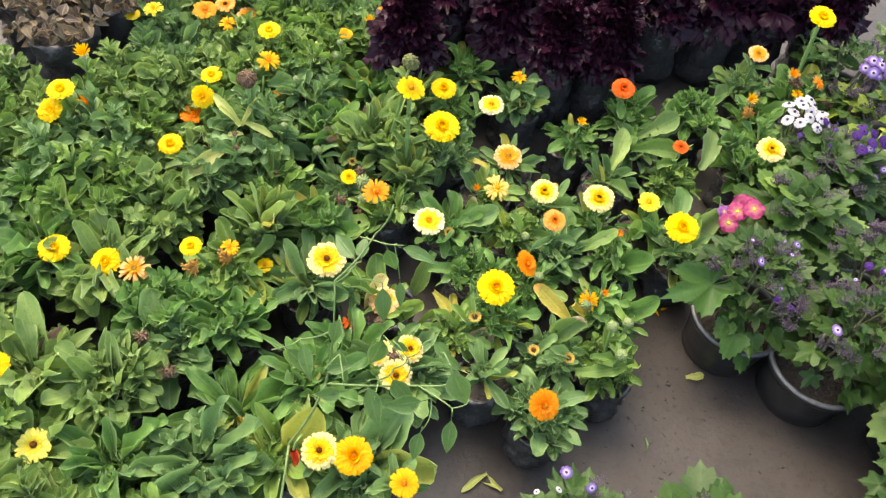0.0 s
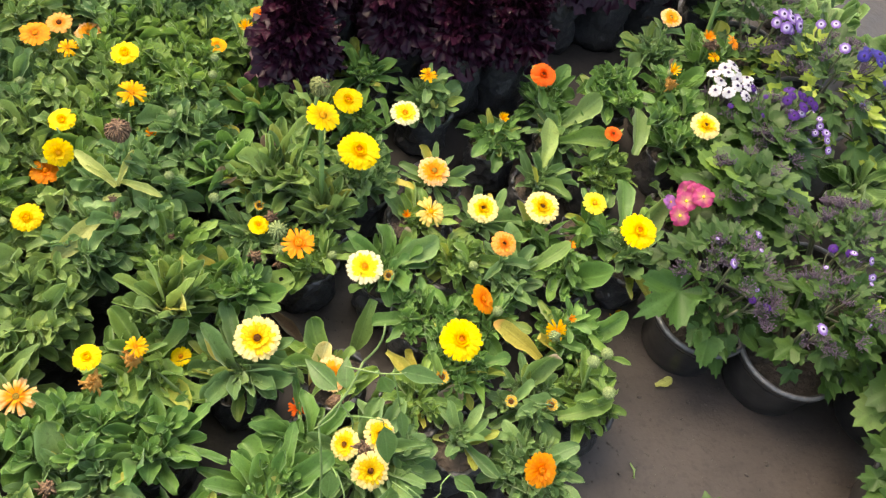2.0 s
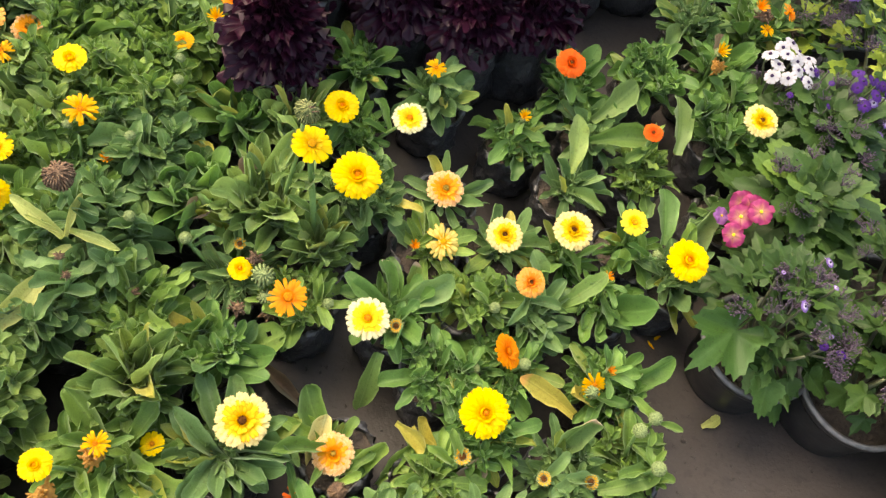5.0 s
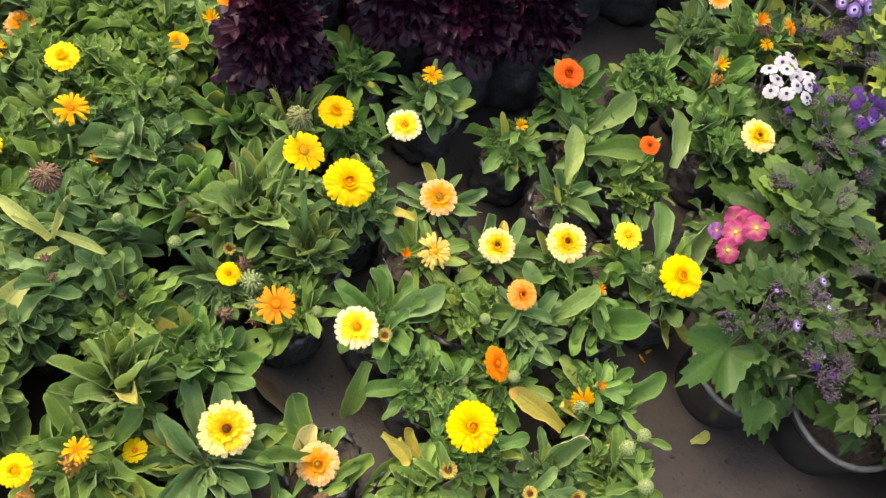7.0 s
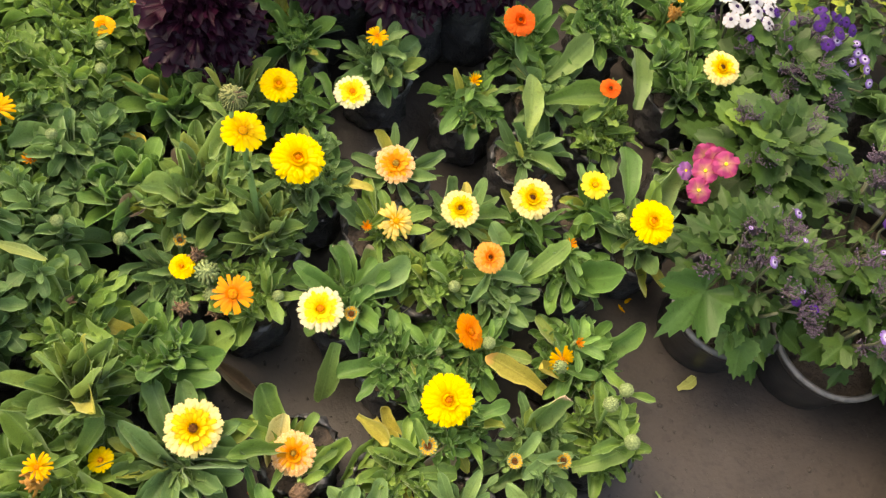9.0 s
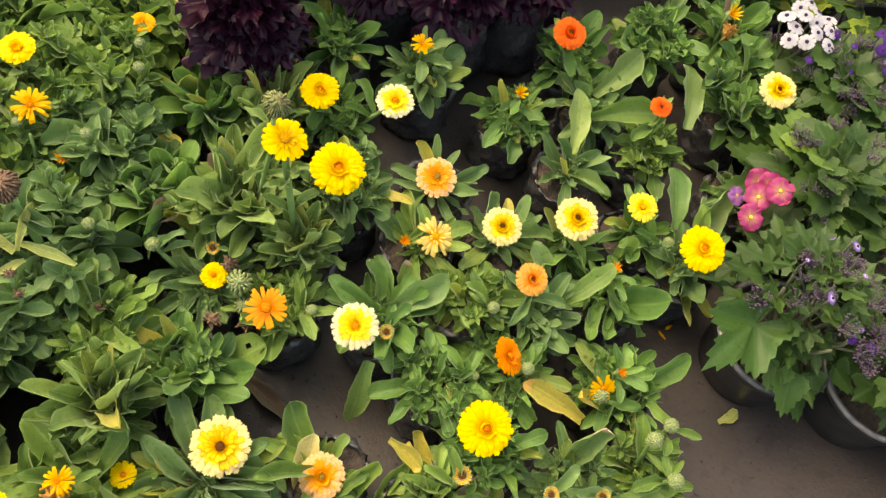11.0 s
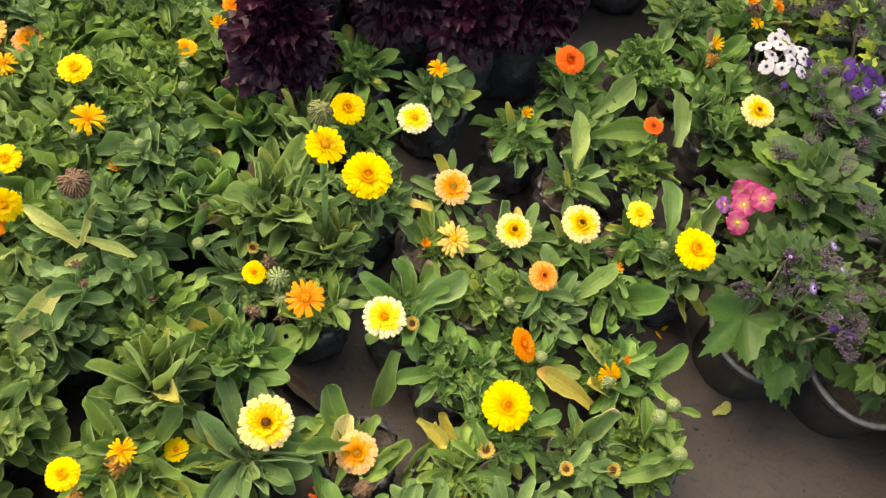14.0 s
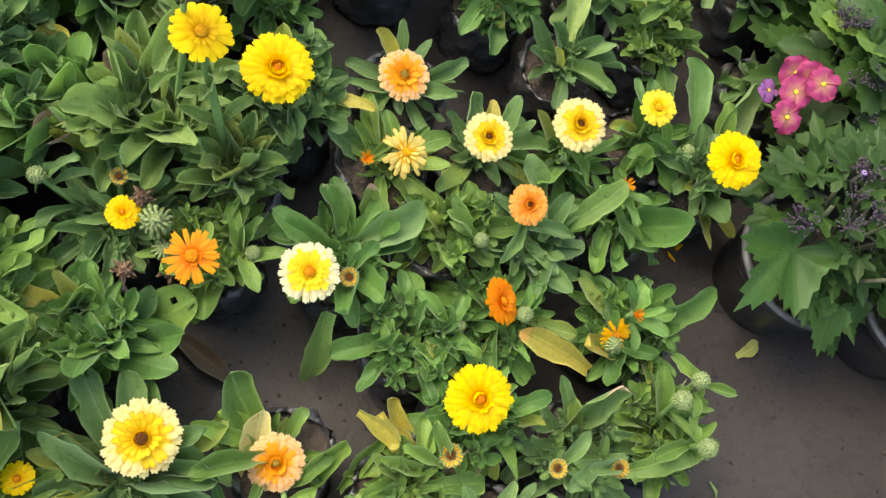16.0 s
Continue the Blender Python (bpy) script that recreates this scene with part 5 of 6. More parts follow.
red_lettuce(-0.240, 0.255, 0.330, 0.085, 1)
red_lettuce(-0.070, 0.375, 0.320, 0.090, 2)
red_lettuce(0.035, 0.350, 0.290, 0.090, 3)
red_lettuce(0.140, 0.385, 0.310, 0.085, 4)
red_lettuce(-0.195, 0.400, 0.330, 0.090, 5, far=True)
red_lettuce(-0.020, 0.500, 0.330, 0.095, 6, far=True)
red_lettuce(0.115, 0.510, 0.330, 0.095, 7, far=True)
red_lettuce(0.265, 0.575, 0.330, 0.085, 8, far=True)
red_lettuce(0.385, 0.600, 0.330, 0.090, 9, far=True)
red_lettuce(0.500, 0.640, 0.330, 0.095, 10, far=True)
red_lettuce(-0.150, 0.540, 0.330, 0.095, 11, far=True)
red_lettuce(0.200, 0.690, 0.340, 0.100, 12, far=True)
red_lettuce(0.350, 0.730, 0.340, 0.100, 13, far=True)
red_lettuce(0.050, 0.640, 0.340, 0.100, 14, far=True)
red_lettuce(0.630, 0.640, 0.330, 0.090, 15, far=True)


# ---- cinerarias in round black pots ----
def daisy_mesh(n=9, w=0.27):
    g = Geo()
    petal_ring(g, n, 0.10, 0.50, w, 0.12, 0.45, random.Random(n), 0.0, 0.10)
    return g.mesh("petals", PET_PURE)


DAISY = daisy_mesh()
DAISY_EYE = disc_mesh("eye", 0.105, plain_mat("dark_eye", (0.02, 0.01, 0.04), (0.06, 0.03, 0.10), 300.0, 0.8))


def cluster_mesh(seed):
    """A branching spray of small purple buds."""
    r = random.Random(seed)
    g = Geo()
    for i in range(32):
        a, d = r.uniform(0, 6.3), math.sqrt(r.random()) * 0.45
        tip = Vector((d * math.cos(a), d * math.sin(a), r.uniform(-0.12, 0.12)))
        g.add(*tube([Vector((0, 0, -0.55)), Vector((tip.x * 0.4, tip.y * 0.4, -0.25)), tip], [0.011, 0.009, 0.007], 4))
        g.add(*blob(0.040, 0.052, 6, 4), m=Matrix.Translation(tip))
    return g.mesh("bud_spray", BUDP)


SPRAYS = [cluster_mesh(i) for i in range(4)]
POTS, RIMS = {}, {}


def cineraria(x, y, r_pot, h_pot, radius, top, n_leaves, seed, label, buds=0, blooms=(), yellow=0.0, leaf_size=0.034, shift=(0.0, 0.0), pale=0.0, hang=None):
    """blooms: (dx, dy, z, diameter, petal material, how many, spread). hang: leaves over the rim, from one angle to another, how many, how long."""
    r = random.Random(seed)
    z0 = ground_z(x, y)
    ob = thing("potted_cineraria", x, y, z0 - 0.001, label, "potted plant", "cinerarias in pots")
    if (r_pot, h_pot) not in POTS:
        RIMS[(r_pot, h_pot)] = Geo().add(*lathe([(r_pot * 1.0 + 0.0042 * math.cos(a), h_pot - 0.001 + 0.0042 * math.sin(a)) for a in np.linspace(0, 2 * math.pi, 9)], 48)).mesh("rim", RIM)
        POTS[(r_pot, h_pot)] = (pot_mesh(r_pot, h_pot), soil_mesh(50 + len(POTS), r_pot * 0.95, 0.008))
    pm, sm = POTS[(r_pot, h_pot)]
    pot = part("pot", pm, ob, None, "round black plastic pot with a rolled rim")
    part("rim", RIMS[(r_pot, h_pot)], pot, None, "rolled rim with its highlight painted grey")
    part("soil", sm, ob, Matrix.Translation((0, 0, h_pot - 0.022)))
    root = Vector((0, 0, h_pot - 0.02))
    rise = top - z0 - h_pot
    for i in range(7):
        a = i * 0.9 + r.uniform(-0.2, 0.2)
        end = Vector((radius * 0.6 * math.cos(a), radius * 0.6 * math.sin(a), h_pot + rise * r.uniform(0.5, 0.8)))
        part("stem", Geo().add(*tube(arc(root, end, (end.x * 0.15, end.y * 0.15, 0), 4), [0.004, 0.0036, 0.003, 0.0026, 0.002], 5)).mesh("stem", STEM_P), ob)
    n_leaves = int(n_leaves * 2.1)
    inner = Geo()
    shapes = [lobed(20 + k, 3, 5, 0.16, 0.1) for k in range(6)] if leaf_size > 0.052 else [lobed(k, 5, 3, 0.23 + 0.05 * (k % 3), 0.05 + 0.1 * (k % 2)) for k in range(6)]
    for i in range(n_leaves):
        t = (i + 0.5) / n_leaves
        a = i * 2.39996 + r.uniform(-0.3, 0.3)
        d = radius * math.sqrt(t) * r.uniform(0.85, 1.08)
        hz = h_pot + rise * (1 - 0.80 * t ** 1.6) * r.uniform(0.72, 1.0)
        ln = leaf_size * (0.65 + 0.6 * t) * r.uniform(0.7, 1.25)
        el = 0.6 - 0.95 * t + r.uniform(-0.5, 0.5)
        dr = Vector((math.cos(a) * math.cos(el), math.sin(a) * math.cos(el), math.sin(el)))
        pos = Vector((d * math.cos(a) + shift[0], d * math.sin(a) + shift[1], hz)) - dr * ln * 0.4
        q = r.random()
        mat = LEAF_CY if q < yellow else LEAF_CL if q < yellow + pale else None
        m = aim(pos, dr, (0, 0, 1), ln, r.uniform(-0.35, 0.35))
        if i % 3 and mat is None:
            k = shapes[r.randrange(6)]
            inner.add(k.v, k.f, k.uv, m)
        else:
            part("leaf", WIDE[r.randrange(4)] if leaf_size > 0.052 else LOBED[r.randrange(6)], ob, m, "", mat)
    tagged(part("small_leaves", inner.mesh("small_leaves", LEAF_C), ob), kind="stuff")
    if hang:
        for i in range(hang[2]):
            a = radians(hang[0] + (hang[1] - hang[0]) * (i + r.uniform(0.1, 0.9)) / hang[2])
            ln = hang[3] * r.uniform(0.7, 1.2)
            dr = Vector((math.cos(a), math.sin(a), r.uniform(-0.75, 0.05)))
            pos = Vector((r_pot * 0.72 * math.cos(a), r_pot * 0.72 * math.sin(a), h_pot + r.uniform(0.015, 0.05)))
            part("leaf", WIDE[r.randrange(4)], ob, aim(pos, dr, (0, 0, 1), ln, r.uniform(-0.4, 0.4)), "", LEAF_CM if r.random() < 0.5 else None)
    for i in range(buds):
        a, d = r.uniform(0, 6.3), radius * math.sqrt(r.random()) * 0.95
        hz = h_pot + rise * (1.0 - 0.45 * (d / radius) ** 2) + 0.010
        sz = r.uniform(0.020, 0.034)
        part("bud_spray", SPRAYS[r.randrange(4)], ob, Matrix.Translation((d * math.cos(a), d * math.sin(a), hz)) @ upright((math.cos(a) * d / radius, math.sin(a) * d / radius, 1.2)) @ Matrix.Scale(sz, 4))["kind"] = "stuff"
    for dx, dy, hz, dia, mat, count, spread_r in blooms:
        for i in range(count):
            a, d = i * 2.39996, spread_r * math.sqrt((i + 0.3) / count) if count > 1 else 0
            pos = Vector((dx + d * math.cos(a), dy + d * math.sin(a), hz - z0 - 7.0 * d * d + r.uniform(-0.007, 0.005)))
            nrm = Vector((2.0 * d * math.cos(a) / 0.05 * 0.3 + r.uniform(-0.5, 0.5), 2.0 * d * math.sin(a) / 0.05 * 0.3 - 0.3 + r.uniform(-0.5, 0.5), 1))
            part("stem", Geo().add(*tube([Vector((dx * 0.7, dy * 0.7, h_pot + rise * 0.5)), pos - Vector((0, 0, 0.02)), pos], [0.002, 0.0016, 0.0014], 5)).mesh("flower_stem", STEM_P), ob)
            wide = dia * r.uniform(0.8, 1.08)
            fo = part("flower", DAISY, ob, Matrix.Translation(pos) @ upright(nrm) @ Matrix.Rotation(r.uniform(0, 6), 4, "Z") @ Matrix.Scale(wide, 4), "", mat)
            part("eye", DAISY_EYE, fo, Matrix.Translation((0, 0, 0.03)))
    return ob


DULL = "bushy cineraria with many purple buds in a round black pot"
c1 = cineraria(0.405, -0.142, 0.077, 0.100, 0.088, 0.250, 40, 1, "cineraria with a large toothed leaf and purple buds, potted", 22,
               [(-0.027, -0.013, 0.252, 0.016, PET_LILAC, 1, 0), (0.04, 0.06, 0.225, 0.015, PET_LILAC, 2, 0.02), (0.0, 0.01, 0.262, 0.008, PET_LILAC, 4, 0.075), (0.02, -0.06, 0.22, 0.014, PET_VIOLET, 2, 0.02)], 0.0, 0.038, (0.006, 0.030), 0.0, (-130, 40, 12, 0.05))
big = part("leaf", lobed(3, 5, 5, 0.24, 0.26).mesh("large_lobed_leaf", LEAF_CM), c1, aim((-0.040, 0.012, 0.172), (-0.86, -0.50, -0.05), (0.05, -0.25, 1), (0.096, 0.132, 0.132)), "very large toothed leaf", LEAF_CM)
cineraria(0.535, -0.205, 0.082, 0.100, 0.092, 0.258, 44, 2, DULL, 26, [(-0.057, -0.052, 0.252, 0.022, PET_LILAC, 1, 0.012), (0.02, 0.02, 0.27, 0.008, PET_LILAC, 4, 0.08), (0.03, 0.08, 0.25, 0.016, PET_VIOLET, 2, 0.02)], 0.03, 0.038, (0.022, 0.010), 0.0, (-50, 70, 12, 0.05))
cineraria(0.615, -0.085, 0.082, 0.105, 0.105, 0.268, 54, 3, DULL, 24, [(0.025, -0.068, 0.275, 0.026, PET_PURE, 1, 0), (-0.03, -0.06, 0.262, 0.014, PET_LILAC, 3, 0.03), (0.07, -0.05, 0.26, 0.014, PET_LILAC, 3, 0.03)])
c4 = cineraria(0.715, -0.270, 0.082, 0.100, 0.125, 0.280, 26, 4, "leafy cineraria with large pale leaves in a black pot", 10, [], 0.03, 0.075, (0, 0), 0.3)
cineraria(0.680, -0.435, 0.082, 0.100, 0.115, 0.220, 46, 5, DULL, 12, [], 0.0, 0.045, (0.0, 0.0), 0.0, (90, 300, 12, 0.055))
cineraria(0.500, 0.045, 0.080, 0.095, 0.090, 0.230, 34, 6, "green cineraria with few purple buds in a black pot", 10, [], 0.0, 0.056, (0, 0), 0.12)
cineraria(0.575, 0.185, 0.080, 0.095, 0.105, 0.220, 44, 7, "cineraria with violet, lilac and white flowers in a black pot", 24,
          [(0.040, 0.022, 0.240, 0.022, PET_VIOLET, 9, 0.036), (-0.035, 0.055, 0.225, 0.016, PET_VIOLET, 2, 0.014), (0.036, -0.002, 0.228, 0.020, PET_LILAC, 2, 0.012),
           (0.09, -0.03, 0.20, 0.018, PET_LILAC, 5, 0.035), (0.085, 0.01, 0.21, 0.016, PET_LILAC, 3, 0.02), (-0.03, 0.03, 0.228, 0.012, PET_VIOLET, 5, 0.05)], 0.0, 0.053)
cineraria(0.505, 0.265, 0.060, 0.085, 0.055, 0.165, 16, 8, "cineraria with a cluster of white dark-eyed daisies", 2,
          [(0.008, -0.006, 0.230, 0.027, PET_PURE, 14, 0.044), (0.045, -0.055, 0.19, 0.022, PET_PURE, 4, 0.018)])
cineraria(0.745, 0.325, 0.085, 0.100, 0.150, 0.235, 58, 9, "blue-flowered cineraria with yellowing lower leaves in a black pot", 22,
          [(0.056, 0.000, 0.255, 0.028, PET_BLUE, 6, 0.030), (0.095, -0.05, 0.232, 0.024, PET_BLUE, 5, 0.024), (0.002, 0.016, 0.25, 0.028, PET_LILAC, 1, 0.01),
           (-0.01, 0.07, 0.255, 0.024, PET_LILAC, 2, 0.02), (0.02, -0.09, 0.21, 0.014, PET_BLUE, 1, 0)], 0.22, 0.05)
cineraria(0.660, 0.480, 0.082, 0.100, 0.115, 0.230, 40, 10, "leafy cineraria with pale lilac flowers in a black pot", 12, [(0.006, -0.059, 0.24, 0.030, PET_LILAC, 9, 0.032)])
part("leaf", lobed(9, 5, 3, 0.16, 0.2).mesh("yellowed_lobed_leaf", LEAF_CY), c4, aim((0.085, 0.055, 0.19), (-0.35, 0.75, 0.25), (0, -0.4, 1), 0.115), "large yellow-green leaf", LEAF_CY)
cineraria(0.326, -0.598, 0.082, 0.100, 0.108, 0.188, 38, 11, "leafy green cineraria in a black pot", 6, [], 0.0, 0.058, (0, 0), 0.0)
cineraria(0.152, -0.596, 0.075, 0.095, 0.095, 0.205, 36, 12, "cineraria with a few lilac flowers in a black pot", 10, [(-0.02, 0.05, 0.215, 0.018, PET_LILAC, 3, 0.04), (-0.06, 0.03, 0.20, 0.010, PET_PURE, 4, 0.03)])
cineraria(0.860, -0.140, 0.085, 0.100, 0.125, 0.240, 36, 13, "leafy green cineraria in a black pot", 4, [], 0.1, 0.06)
cineraria(0.480, -0.640, 0.082, 0.100, 0.110, 0.205, 34, 14, "leafy green cineraria in a black pot", 2, [], 0.1, 0.05)


# ---- primroses ----
def prim_flower_mesh():
    g = Geo()
    for i in range(5):
        def fn(u, v):
            w = (0.14 + 0.80 * smooth(0.0, 0.75, v)) * math.sqrt(max(0.05, 1 - (max(0.0, v - 0.6) / 0.42) ** 2.4))
            t = v - 0.10 * (1 - abs(u)) ** 2 * smooth(0.8, 1, v)
            return (u * w * 0.36, 0.05 + 0.45 * t, 0.06 * math.sin(4 * u + 2.1 * i) * v + 0.16 * v * (1 - v) + 0.05 * u * v)
        vs, fs, uv = sheet(6, 6, fn)
        g.add(vs, fs, uv, Matrix.Rotation(i * 1.2566, 4, "Z") @ Matrix.Rotation(0.05, 4, "Y"))
    return g.mesh("petals", PET_MAG)


PRIM_FL = prim_flower_mesh()
PRIM_EYE = disc_mesh("eye", 0.07, plain_mat("yellow_eye", (0.75, 0.5, 0.02), (0.85, 0.62, 0.04), 300.0, 0.8), 1, 14)


def primrose(x, y, n, size, seed, label, blooms):
    """blooms: (x, y, z, diameter, material), in the world."""
    r = random.Random(seed)
    z0 = ground_z(x, y)
    ob = thing("potted_primrose", x, y, z0 - 0.002, label, "potted plant", "primroses in grow bags")
    part("grow_bag", BAGS[seed % 5], ob, None, "crinkled black plastic grow bag")
    part("soil", SOILS[seed % 4], ob, Matrix.Translation((0, 0, BAG_TOP + 0.001)))
    org = Vector((x, y, z0 - 0.002))
    n = int(n * 1.5)
    for i in range(n):
        a = i * 2.39996 + r.uniform(-0.3, 0.3)
        el = 0.25 + 0.9 * (1 - i / n) + r.uniform(-0.15, 0.15)
        dr = Vector((math.cos(a) * math.cos(el), math.sin(a) * math.cos(el), math.sin(el)))
        part("leaf", PRIM[r.randrange(4)], ob, aim((0, 0, BAG_TOP - 0.004), dr, (0, 0, 1), size * r.uniform(0.6, 1.0), r.uniform(-0.5, 0.5)))
    for bx, by, bz, dia, mat in blooms:
        q = Vector((bx, by, bz)) - org
        part("stem", Geo().add(*tube(arc((0, 0, BAG_TOP - 0.005), q, (0.004, 0, 0), 4), [0.002, 0.0018, 0.0017, 0.0016, 0.0015], 5)).mesh("flower_stem", STEM), ob)
        f = part("flower", PRIM_FL, ob, Matrix.Translation(q) @ upright((r.uniform(-0.4, 0.4), -0.45 + r.uniform(-0.3, 0.3), 1)) @ Matrix.Rotation(r.uniform(0, 6), 4, "Z") @ Matrix.Scale(dia, 4), "", mat)
        part("eye", PRIM_EYE, f, Matrix.Translation((0, 0, 0.05)))


primrose(0.410, 0.065, 9, 0.075, 1, "primrose with magenta flowers in a black grow bag",
         [(0.395, 0.041, 0.172, 0.036, PET_MAG), (0.406, 0.016, 0.190, 0.036, PET_MAG), (0.382, 0.015, 0.178, 0.035, PET_MAG), (0.367, -0.010, 0.172, 0.035, PET_MAG), (0.402, 0.030, 0.180, 0.035, PET_MAG), (0.369, 0.031, 0.155, 0.026, PET_MAUVE)])
primrose(0.795, 0.145, 17, 0.120, 2, "primrose with large crinkled leaves and one pale pink flower", [(0.824, 0.034, 0.165, 0.030, PET_PINK)])
primrose(0.985, 0.170, 14, 0.115, 4, "primrose with large leaves and a small pink flower", [(0.985, 0.163, 0.165, 0.030, PET_MAG)])
primrose(0.960, 0.330, 13, 0.110, 5, "primrose with one dark wine-red yellow-eyed flower", [(0.968, 0.311, 0.140, 0.034, PET_WINE)])
primrose(1.195, 0.350, 16, 0.120, 6, "primrose with mauve yellow-eyed flowers", [(1.220, 0.368, 0.165, 0.044, PET_MAUVE), (1.182, 0.326, 0.165, 0.044, PET_MAUVE)])
primrose(1.020, 0.480, 14, 0.120, 7, "primrose with large crinkled leaves", [])
primrose(0.980, 0.005, 16, 0.130, 8, "primrose with large pale-ribbed leaves", [])
primrose(1.110, 0.225, 16, 0.130, 9, "primrose with large pale-ribbed leaves", [])
primrose(0.856, 0.708, 15, 0.120, 13, "primrose with large crinkled leaves", [])
primrose(0.880, 0.560, 14, 0.115, 10, "primrose with large crinkled leaves", [])
primrose(1.340, 0.460, 15, 0.120, 12, "primrose with large crinkled leaves", [])
primrose(1.180, 0.540, 14, 0.120, 11, "primrose with large crinkled leaves", [])


# ---- bronze-leaved plant at the far edge of the bed ----
def bronze_plant(x, y, seed, top):
    r = random.Random(seed)
    z0 = ground_z(x, y)
    ob = thing("bronze_plant", x, y, z0 - 0.002, "straggly plant with faded bronze-brown leaves in a black grow bag", "potted plant", "bronze-leaved plants")
    part("grow_bag", BIGBAGS[seed % 3], ob)
    part("soil", BIGSOIL, ob, Matrix.Translation((0, 0, 0.149)))
    for k in range(6):
        a = k * 1.05
        end = Vector((0.075 * math.cos(a), 0.075 * math.sin(a), (top - z0) * r.uniform(0.8, 1.0)))
        part("stem", Geo().add(*tube(arc((0, 0, 0.11), end, (end.x * 0.2, end.y * 0.2, 0), 4), [0.004, 0.0035, 0.003, 0.0025, 0.002], 5)).mesh("stem", STEM_P), ob)
        fine = Geo()
        for i in range(36):
            t = 0.2 + 0.8 * i / 35
            b, el = i * 2.39996 + k, r.uniform(-0.9, 0.9)
            dr = Vector((math.cos(b) * math.cos(el), math.sin(b) * math.cos(el), math.sin(el)))
            m = aim(Vector((0, 0, 0.11)).lerp(end, t) + Vector((r.uniform(-0.015, 0.015), r.uniform(-0.015, 0.015), 0)), dr, (0, 0, 1), r.uniform(0.016, 0.034), r.uniform(-0.9, 0.9))
            if i % 3 == 0:
                part("leaf", OVAL[r.randrange(4)], ob, m)
            else:
                fine.add(*OVALS[r.randrange(4)], m)
        tagged(part("small_leaves", fine.mesh("small_leaves", LEAF_BR), ob), kind="stuff")


OVALS = [oval(i, 0.55) for i in range(4)]
bronze_plant(-0.860, 0.140, 1, 0.270)
bronze_plant(-0.800, 0.260, 2, 0.260)
bronze_plant(-0.960, 0.220, 3, 0.270)
bronze_plant(-1.060, 0.120, 4, 0.230)
bronze_plant(-0.930, 0.360, 5, 0.260)


# ---- chilli plant leaning over the bed ----
CH = Vector((-0.235, -0.720, ground_z(-0.235, -0.72) - 0.002))
chilli = thing("chilli_plant", CH.x, CH.y, CH.z, "thin branching chilli plant with narrow leaves in a black bag", "potted plant")
part("grow_bag", BAGS[1], chilli)
part("soil", SOILS[1], chilli, Matrix.Translation((0, 0, BAG_TOP + 0.001)))
LOW, NODE, ELBOW = Vector((-0.236, -0.568, 0.22)) - CH, Vector((-0.197, -0.535, 0.33)) - CH, Vector((-0.200, -0.482, 0.46)) - CH
FORK, TOP, SIDE, TIP = Vector((-0.166, -0.446, 0.505)) - CH, Vector((-0.151, -0.430, 0.54)) - CH, Vector((-0.091, -0.567, 0.424)) - CH, Vector((-0.053, -0.595, 0.443)) - CH
branches = [((0, 0, 0.078), LOW, 0.00230), (LOW, NODE, 0.00216), (NODE, ELBOW, 0.00170), (ELBOW, FORK, 0.00150), (FORK, TOP, 0.00125), (NODE, SIDE, 0.00160), (SIDE, TIP, 0.00125)]
# the thinner twigs: from, to, thickness
for a, b, w in (((-0.133, -0.558, 0.405), (-0.120, -0.550, 0.420), 0.00130),
                ((-0.120, -0.550, 0.420), (-0.108, -0.540, 0.430), 0.00114),
                ((-0.108, -0.540, 0.430), (-0.095, -0.528, 0.440), 0.00101),
                ((-0.108, -0.540, 0.430), (-0.105, -0.549, 0.405), 0.00080),
                ((-0.091, -0.567, 0.424), (-0.059, -0.561, 0.430), 0.00130),
                ((-0.059, -0.561, 0.430), (-0.070, -0.539, 0.450), 0.00114),
                ((-0.075, -0.586, 0.436), (-0.079, -0.612, 0.415), 0.00090),
                ((-0.053, -0.595, 0.443), (-0.038, -0.585, 0.450), 0.00090),
                ((-0.200, -0.509, 0.400), (-0.226, -0.531, 0.410), 0.00130),
                ((-0.226, -0.531, 0.410), (-0.250, -0.556, 0.420), 0.00114),
                ((-0.203, -0.484, 0.455), (-0.183, -0.470, 0.475), 0.00110),
                ((-0.183, -0.470, 0.475), (-0.171, -0.482, 0.450), 0.00097),
                ((-0.181, -0.448, 0.500), (-0.153, -0.459, 0.510), 0.00100),
                ((-0.153, -0.459, 0.510), (-0.132, -0.460, 0.515), 0.00088),
                ((-0.185, -0.523, 0.460), (-0.178, -0.551, 0.430), 0.00090)):
    branches.append((Vector(a) - CH, Vector(b) - CH, w))
cr = random.Random(8)
for a, b, w in branches:
    a, b = Vector(a), Vector(b)
    part("stem", Geo().add(*tube(arc(a, b, (0.004, -0.003, 0.004), 5), [0.78 * w * k for k in (1, 1, 0.95, 0.9, 0.85, 0.8)], 6)).mesh("stem", STEM_D), chilli)
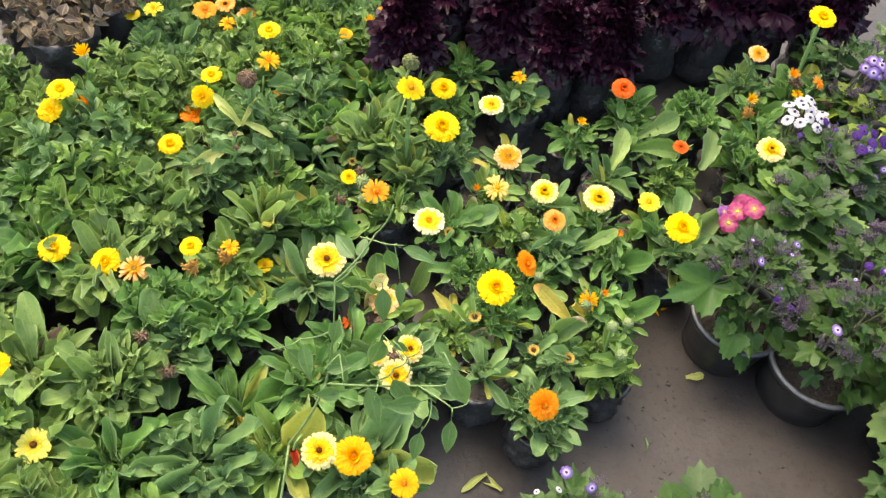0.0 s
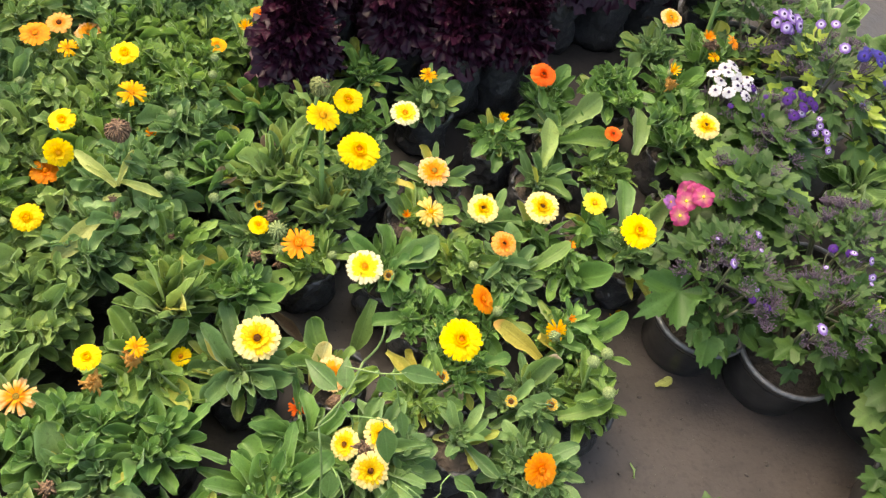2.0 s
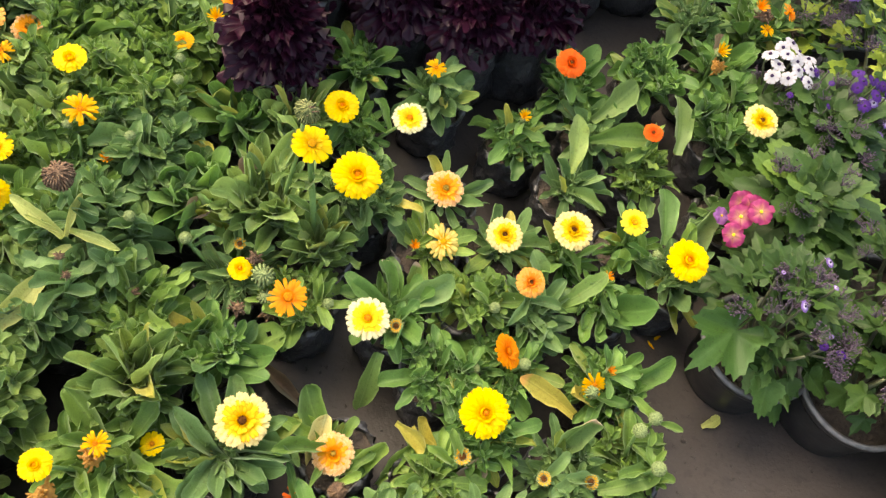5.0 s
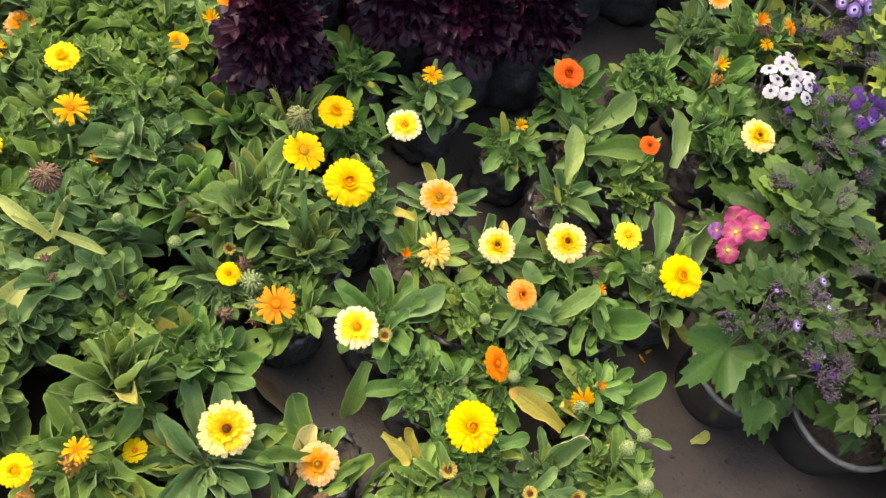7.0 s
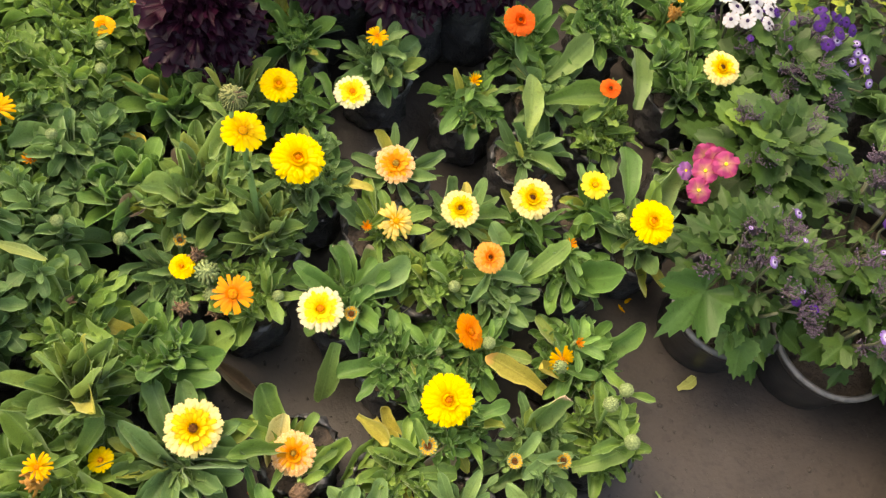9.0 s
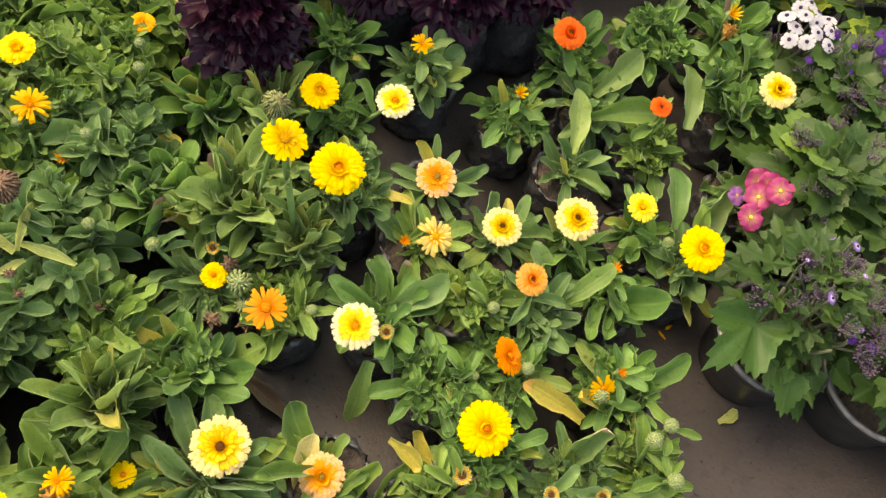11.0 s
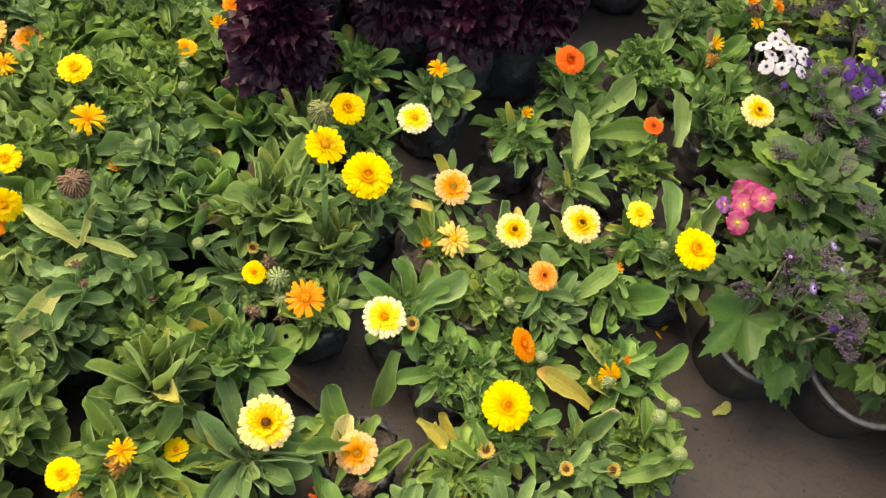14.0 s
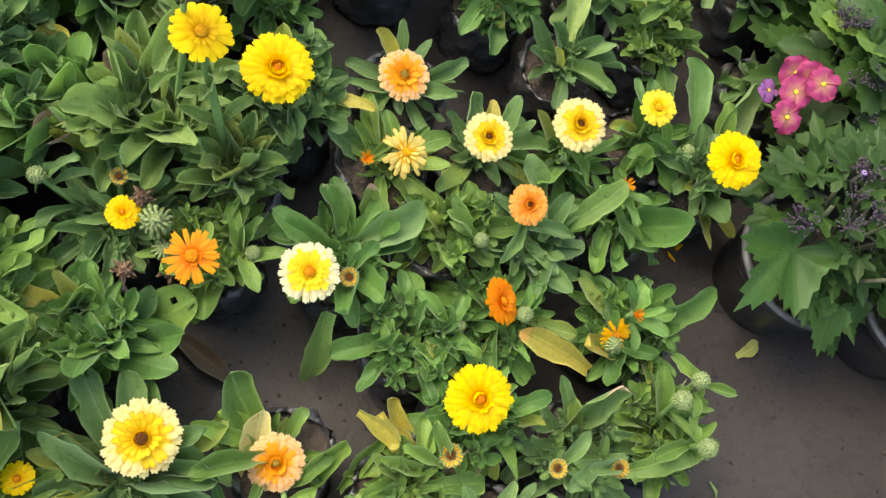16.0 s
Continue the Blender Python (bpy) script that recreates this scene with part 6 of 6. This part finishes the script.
# hanging leaves, from foot to tip, each on a thin stalk from the nearest branch
ALONG = [Vector(a).lerp(Vector(b), k / 8) for a, b, w in branches[2:] for k in range(9)]
for foot, tip in (((-0.181, -0.459, 0.470), (-0.210, -0.433, 0.470)),
                  ((-0.177, -0.458, 0.470), (-0.180, -0.434, 0.480)),
                  ((-0.140, -0.451, 0.500), (-0.102, -0.455, 0.490)),
                  ((-0.152, -0.453, 0.500), (-0.141, -0.459, 0.470)),
                  ((-0.148, -0.487, 0.480), (-0.141, -0.509, 0.450)),
                  ((-0.132, -0.470, 0.470), (-0.127, -0.487, 0.450)),
                  ((-0.188, -0.512, 0.440), (-0.189, -0.530, 0.420)),
                  ((-0.183, -0.540, 0.430), (-0.172, -0.563, 0.400)),
                  ((-0.137, -0.525, 0.440), (-0.142, -0.543, 0.410)),
                  ((-0.126, -0.529, 0.440), (-0.111, -0.533, 0.430)),
                  ((-0.086, -0.519, 0.440), (-0.066, -0.530, 0.430)),
                  ((-0.121, -0.565, 0.430), (-0.099, -0.581, 0.410)),
                  ((-0.061, -0.552, 0.450), (-0.043, -0.574, 0.420)),
                  ((-0.080, -0.590, 0.440), (-0.113, -0.603, 0.430)),
                  ((-0.144, -0.571, 0.420), (-0.127, -0.599, 0.390)),
                  ((-0.164, -0.587, 0.420), (-0.188, -0.595, 0.410)),
                  ((-0.223, -0.537, 0.420), (-0.208, -0.565, 0.400)),
                  ((-0.191, -0.571, 0.420), (-0.166, -0.559, 0.420)),
                  ((-0.076, -0.534, 0.440), (-0.054, -0.542, 0.430)),
                  ((-0.079, -0.609, 0.415), (-0.082, -0.629, 0.390)),
                  ((-0.052, -0.601, 0.440), (-0.050, -0.623, 0.410)),
                  ((-0.240, -0.546, 0.415), (-0.213, -0.555, 0.390)),
                  ((-0.133, -0.585, 0.410), (-0.115, -0.578, 0.400))):
    foot, tip = Vector(foot) - CH, Vector(tip) - CH
    near = min(ALONG, key=lambda q: (q - foot).length)
    ln = (tip - foot).length * 1.05
    part("leaf_stalk", Geo().add(*tube(arc(near, foot, (0, 0, 0.003), 3), [0.0008, 0.0007, 0.0007, 0.0006], 4)).mesh("leaf_stalk", STEM), chilli)
    part("leaf", LANCE[cr.randrange(4)], chilli, aim(foot, tip - foot + Vector((0, 0, 0.12 * ln)), (0, -0.5, 1), (ln * 1.35, ln * 1.12, ln), cr.uniform(-0.5, 0.5)))
fruit = part("chilli_fruit", Geo().add(*tube([(0, 0, 0), (0.001, 0, -0.012), (0.002, 0.001, -0.026), (0.001, 0, -0.04), (0.0, 0, -0.05)], [0.0035, 0.0055, 0.005, 0.0036, 0.0006], 8)).mesh("chilli_fruit", CHILLI),
             chilli, Matrix.Translation(LOW + Vector((0.010, -0.014, 0.018))), "ripe red chilli")
part("fruit_stalk", Geo().add(*tube([(0, 0, 0), (0.002, 0.004, 0.012), (0.008, 0.012, 0.02)], [0.0016, 0.0013, 0.0013], 5)).mesh("fruit_stalk", STEM), fruit)


# ---- litter on the mud ----
def litter(name, me, x, y, rz, size, label, mat, tilt=6.0, lift=0.004):
    ob = new(name, me)
    ob.matrix_basis = pose(x, y, ground_z(x, y) + lift, tilt, tilt * 0.5, rz) @ Matrix.Diagonal((*size, 1))
    ob.material_slots[0].link = "OBJECT"
    ob.material_slots[0].material = mat
    return tagged(ob, label=label, category="fallen leaf")


litter("fallen_leaf", CAL[1], 0.345, -0.222, -80, (0.06, 0.034, 0.02), "fallen pale green leaf lying on the mud", LEAF_P)
litter("fallen_leaf", STRAP[2], -0.262, -0.128, -140, (0.10, 0.095, 0.20), "dry curled brown leaf lying on the mud", LEAF_X, 3, 0.012)
litter("fallen_leaf", CAL[4], 0.03, -0.470, 130, (0.05, 0.05, 0.03), "fallen yellowed leaf on the mud", LEAF_P)
litter("fallen_leaf", CAL[6], 0.055, -0.490, 60, (0.05, 0.042, 0.03), "fallen pale leaf on the mud", LEAF_P)
litter("fallen_petal", STRAP[0], 0.300, -0.105, 40, (0.024, 0.014, 0.01), "fallen orange petal on the mud", PETAL["gold"][0])
litter("fallen_petal", STRAP[1], 0.315, -0.085, 110, (0.024, 0.013, 0.01), "fallen orange petal on the mud", PETAL["gold"][0])
twig = tagged(new("twig", Geo().add(*tube([(0, 0, 0), (0.004, 0.010, 0.003), (0.002, 0.022, 0.002)], [0.0016, 0.0018, 0.001], 6)).mesh("twig", STEM)), label="short green twig lying on the mud", category="twig")
twig.matrix_basis = pose(0.277, -0.372, 0.004, 0, 0, 10)
clods = Geo()
cl = random.Random(9)
for i in range(190):
    x, y = cl.uniform(0.15, 0.66), cl.uniform(-0.52, -0.12)
    sz = cl.uniform(0.0007, 0.0018) + 0.0022 * cl.random() ** 6
    clods.add(*blob(sz, sz * 0.6, 6, 4), m=Matrix.Translation((x, y, ground_z(x, y) + ground_relief(x, y))) @ Matrix.Rotation(cl.uniform(0, 6), 4, "Z") @ Matrix.Diagonal((1, cl.uniform(0.6, 1.6), 1, 1)))
for i in range(90):
    x, y = cl.uniform(-0.27, -0.06), cl.uniform(-0.25, -0.08)
    sz = cl.uniform(0.0008, 0.002)
    clods.add(*blob(sz, sz * 0.6, 6, 4), m=Matrix.Translation((x, y, ground_z(x, y) + ground_relief(x, y))) @ Matrix.Diagonal((1, cl.uniform(0.6, 1.6), 1, 1)))
for i in range(150):
    x, y = cl.gauss(0.31, 0.05), cl.gauss(-0.28, 0.09)
    sz = cl.uniform(0.0008, 0.0024)
    clods.add(*blob(sz, sz * 0.35, 6, 4), m=Matrix.Translation((x, y, ground_z(x, y) + ground_relief(x, y))) @ Matrix.Rotation(cl.uniform(0, 6), 4, "Z") @ Matrix.Diagonal((1, cl.uniform(0.6, 2.0), 1, 1)))
tagged(new("mud_crumbs", clods.mesh("mud_crumbs", bpy.data.materials["wet_mud"])), label="scattered crumbs of wet mud", category="mud crumbs", kind="stuff")
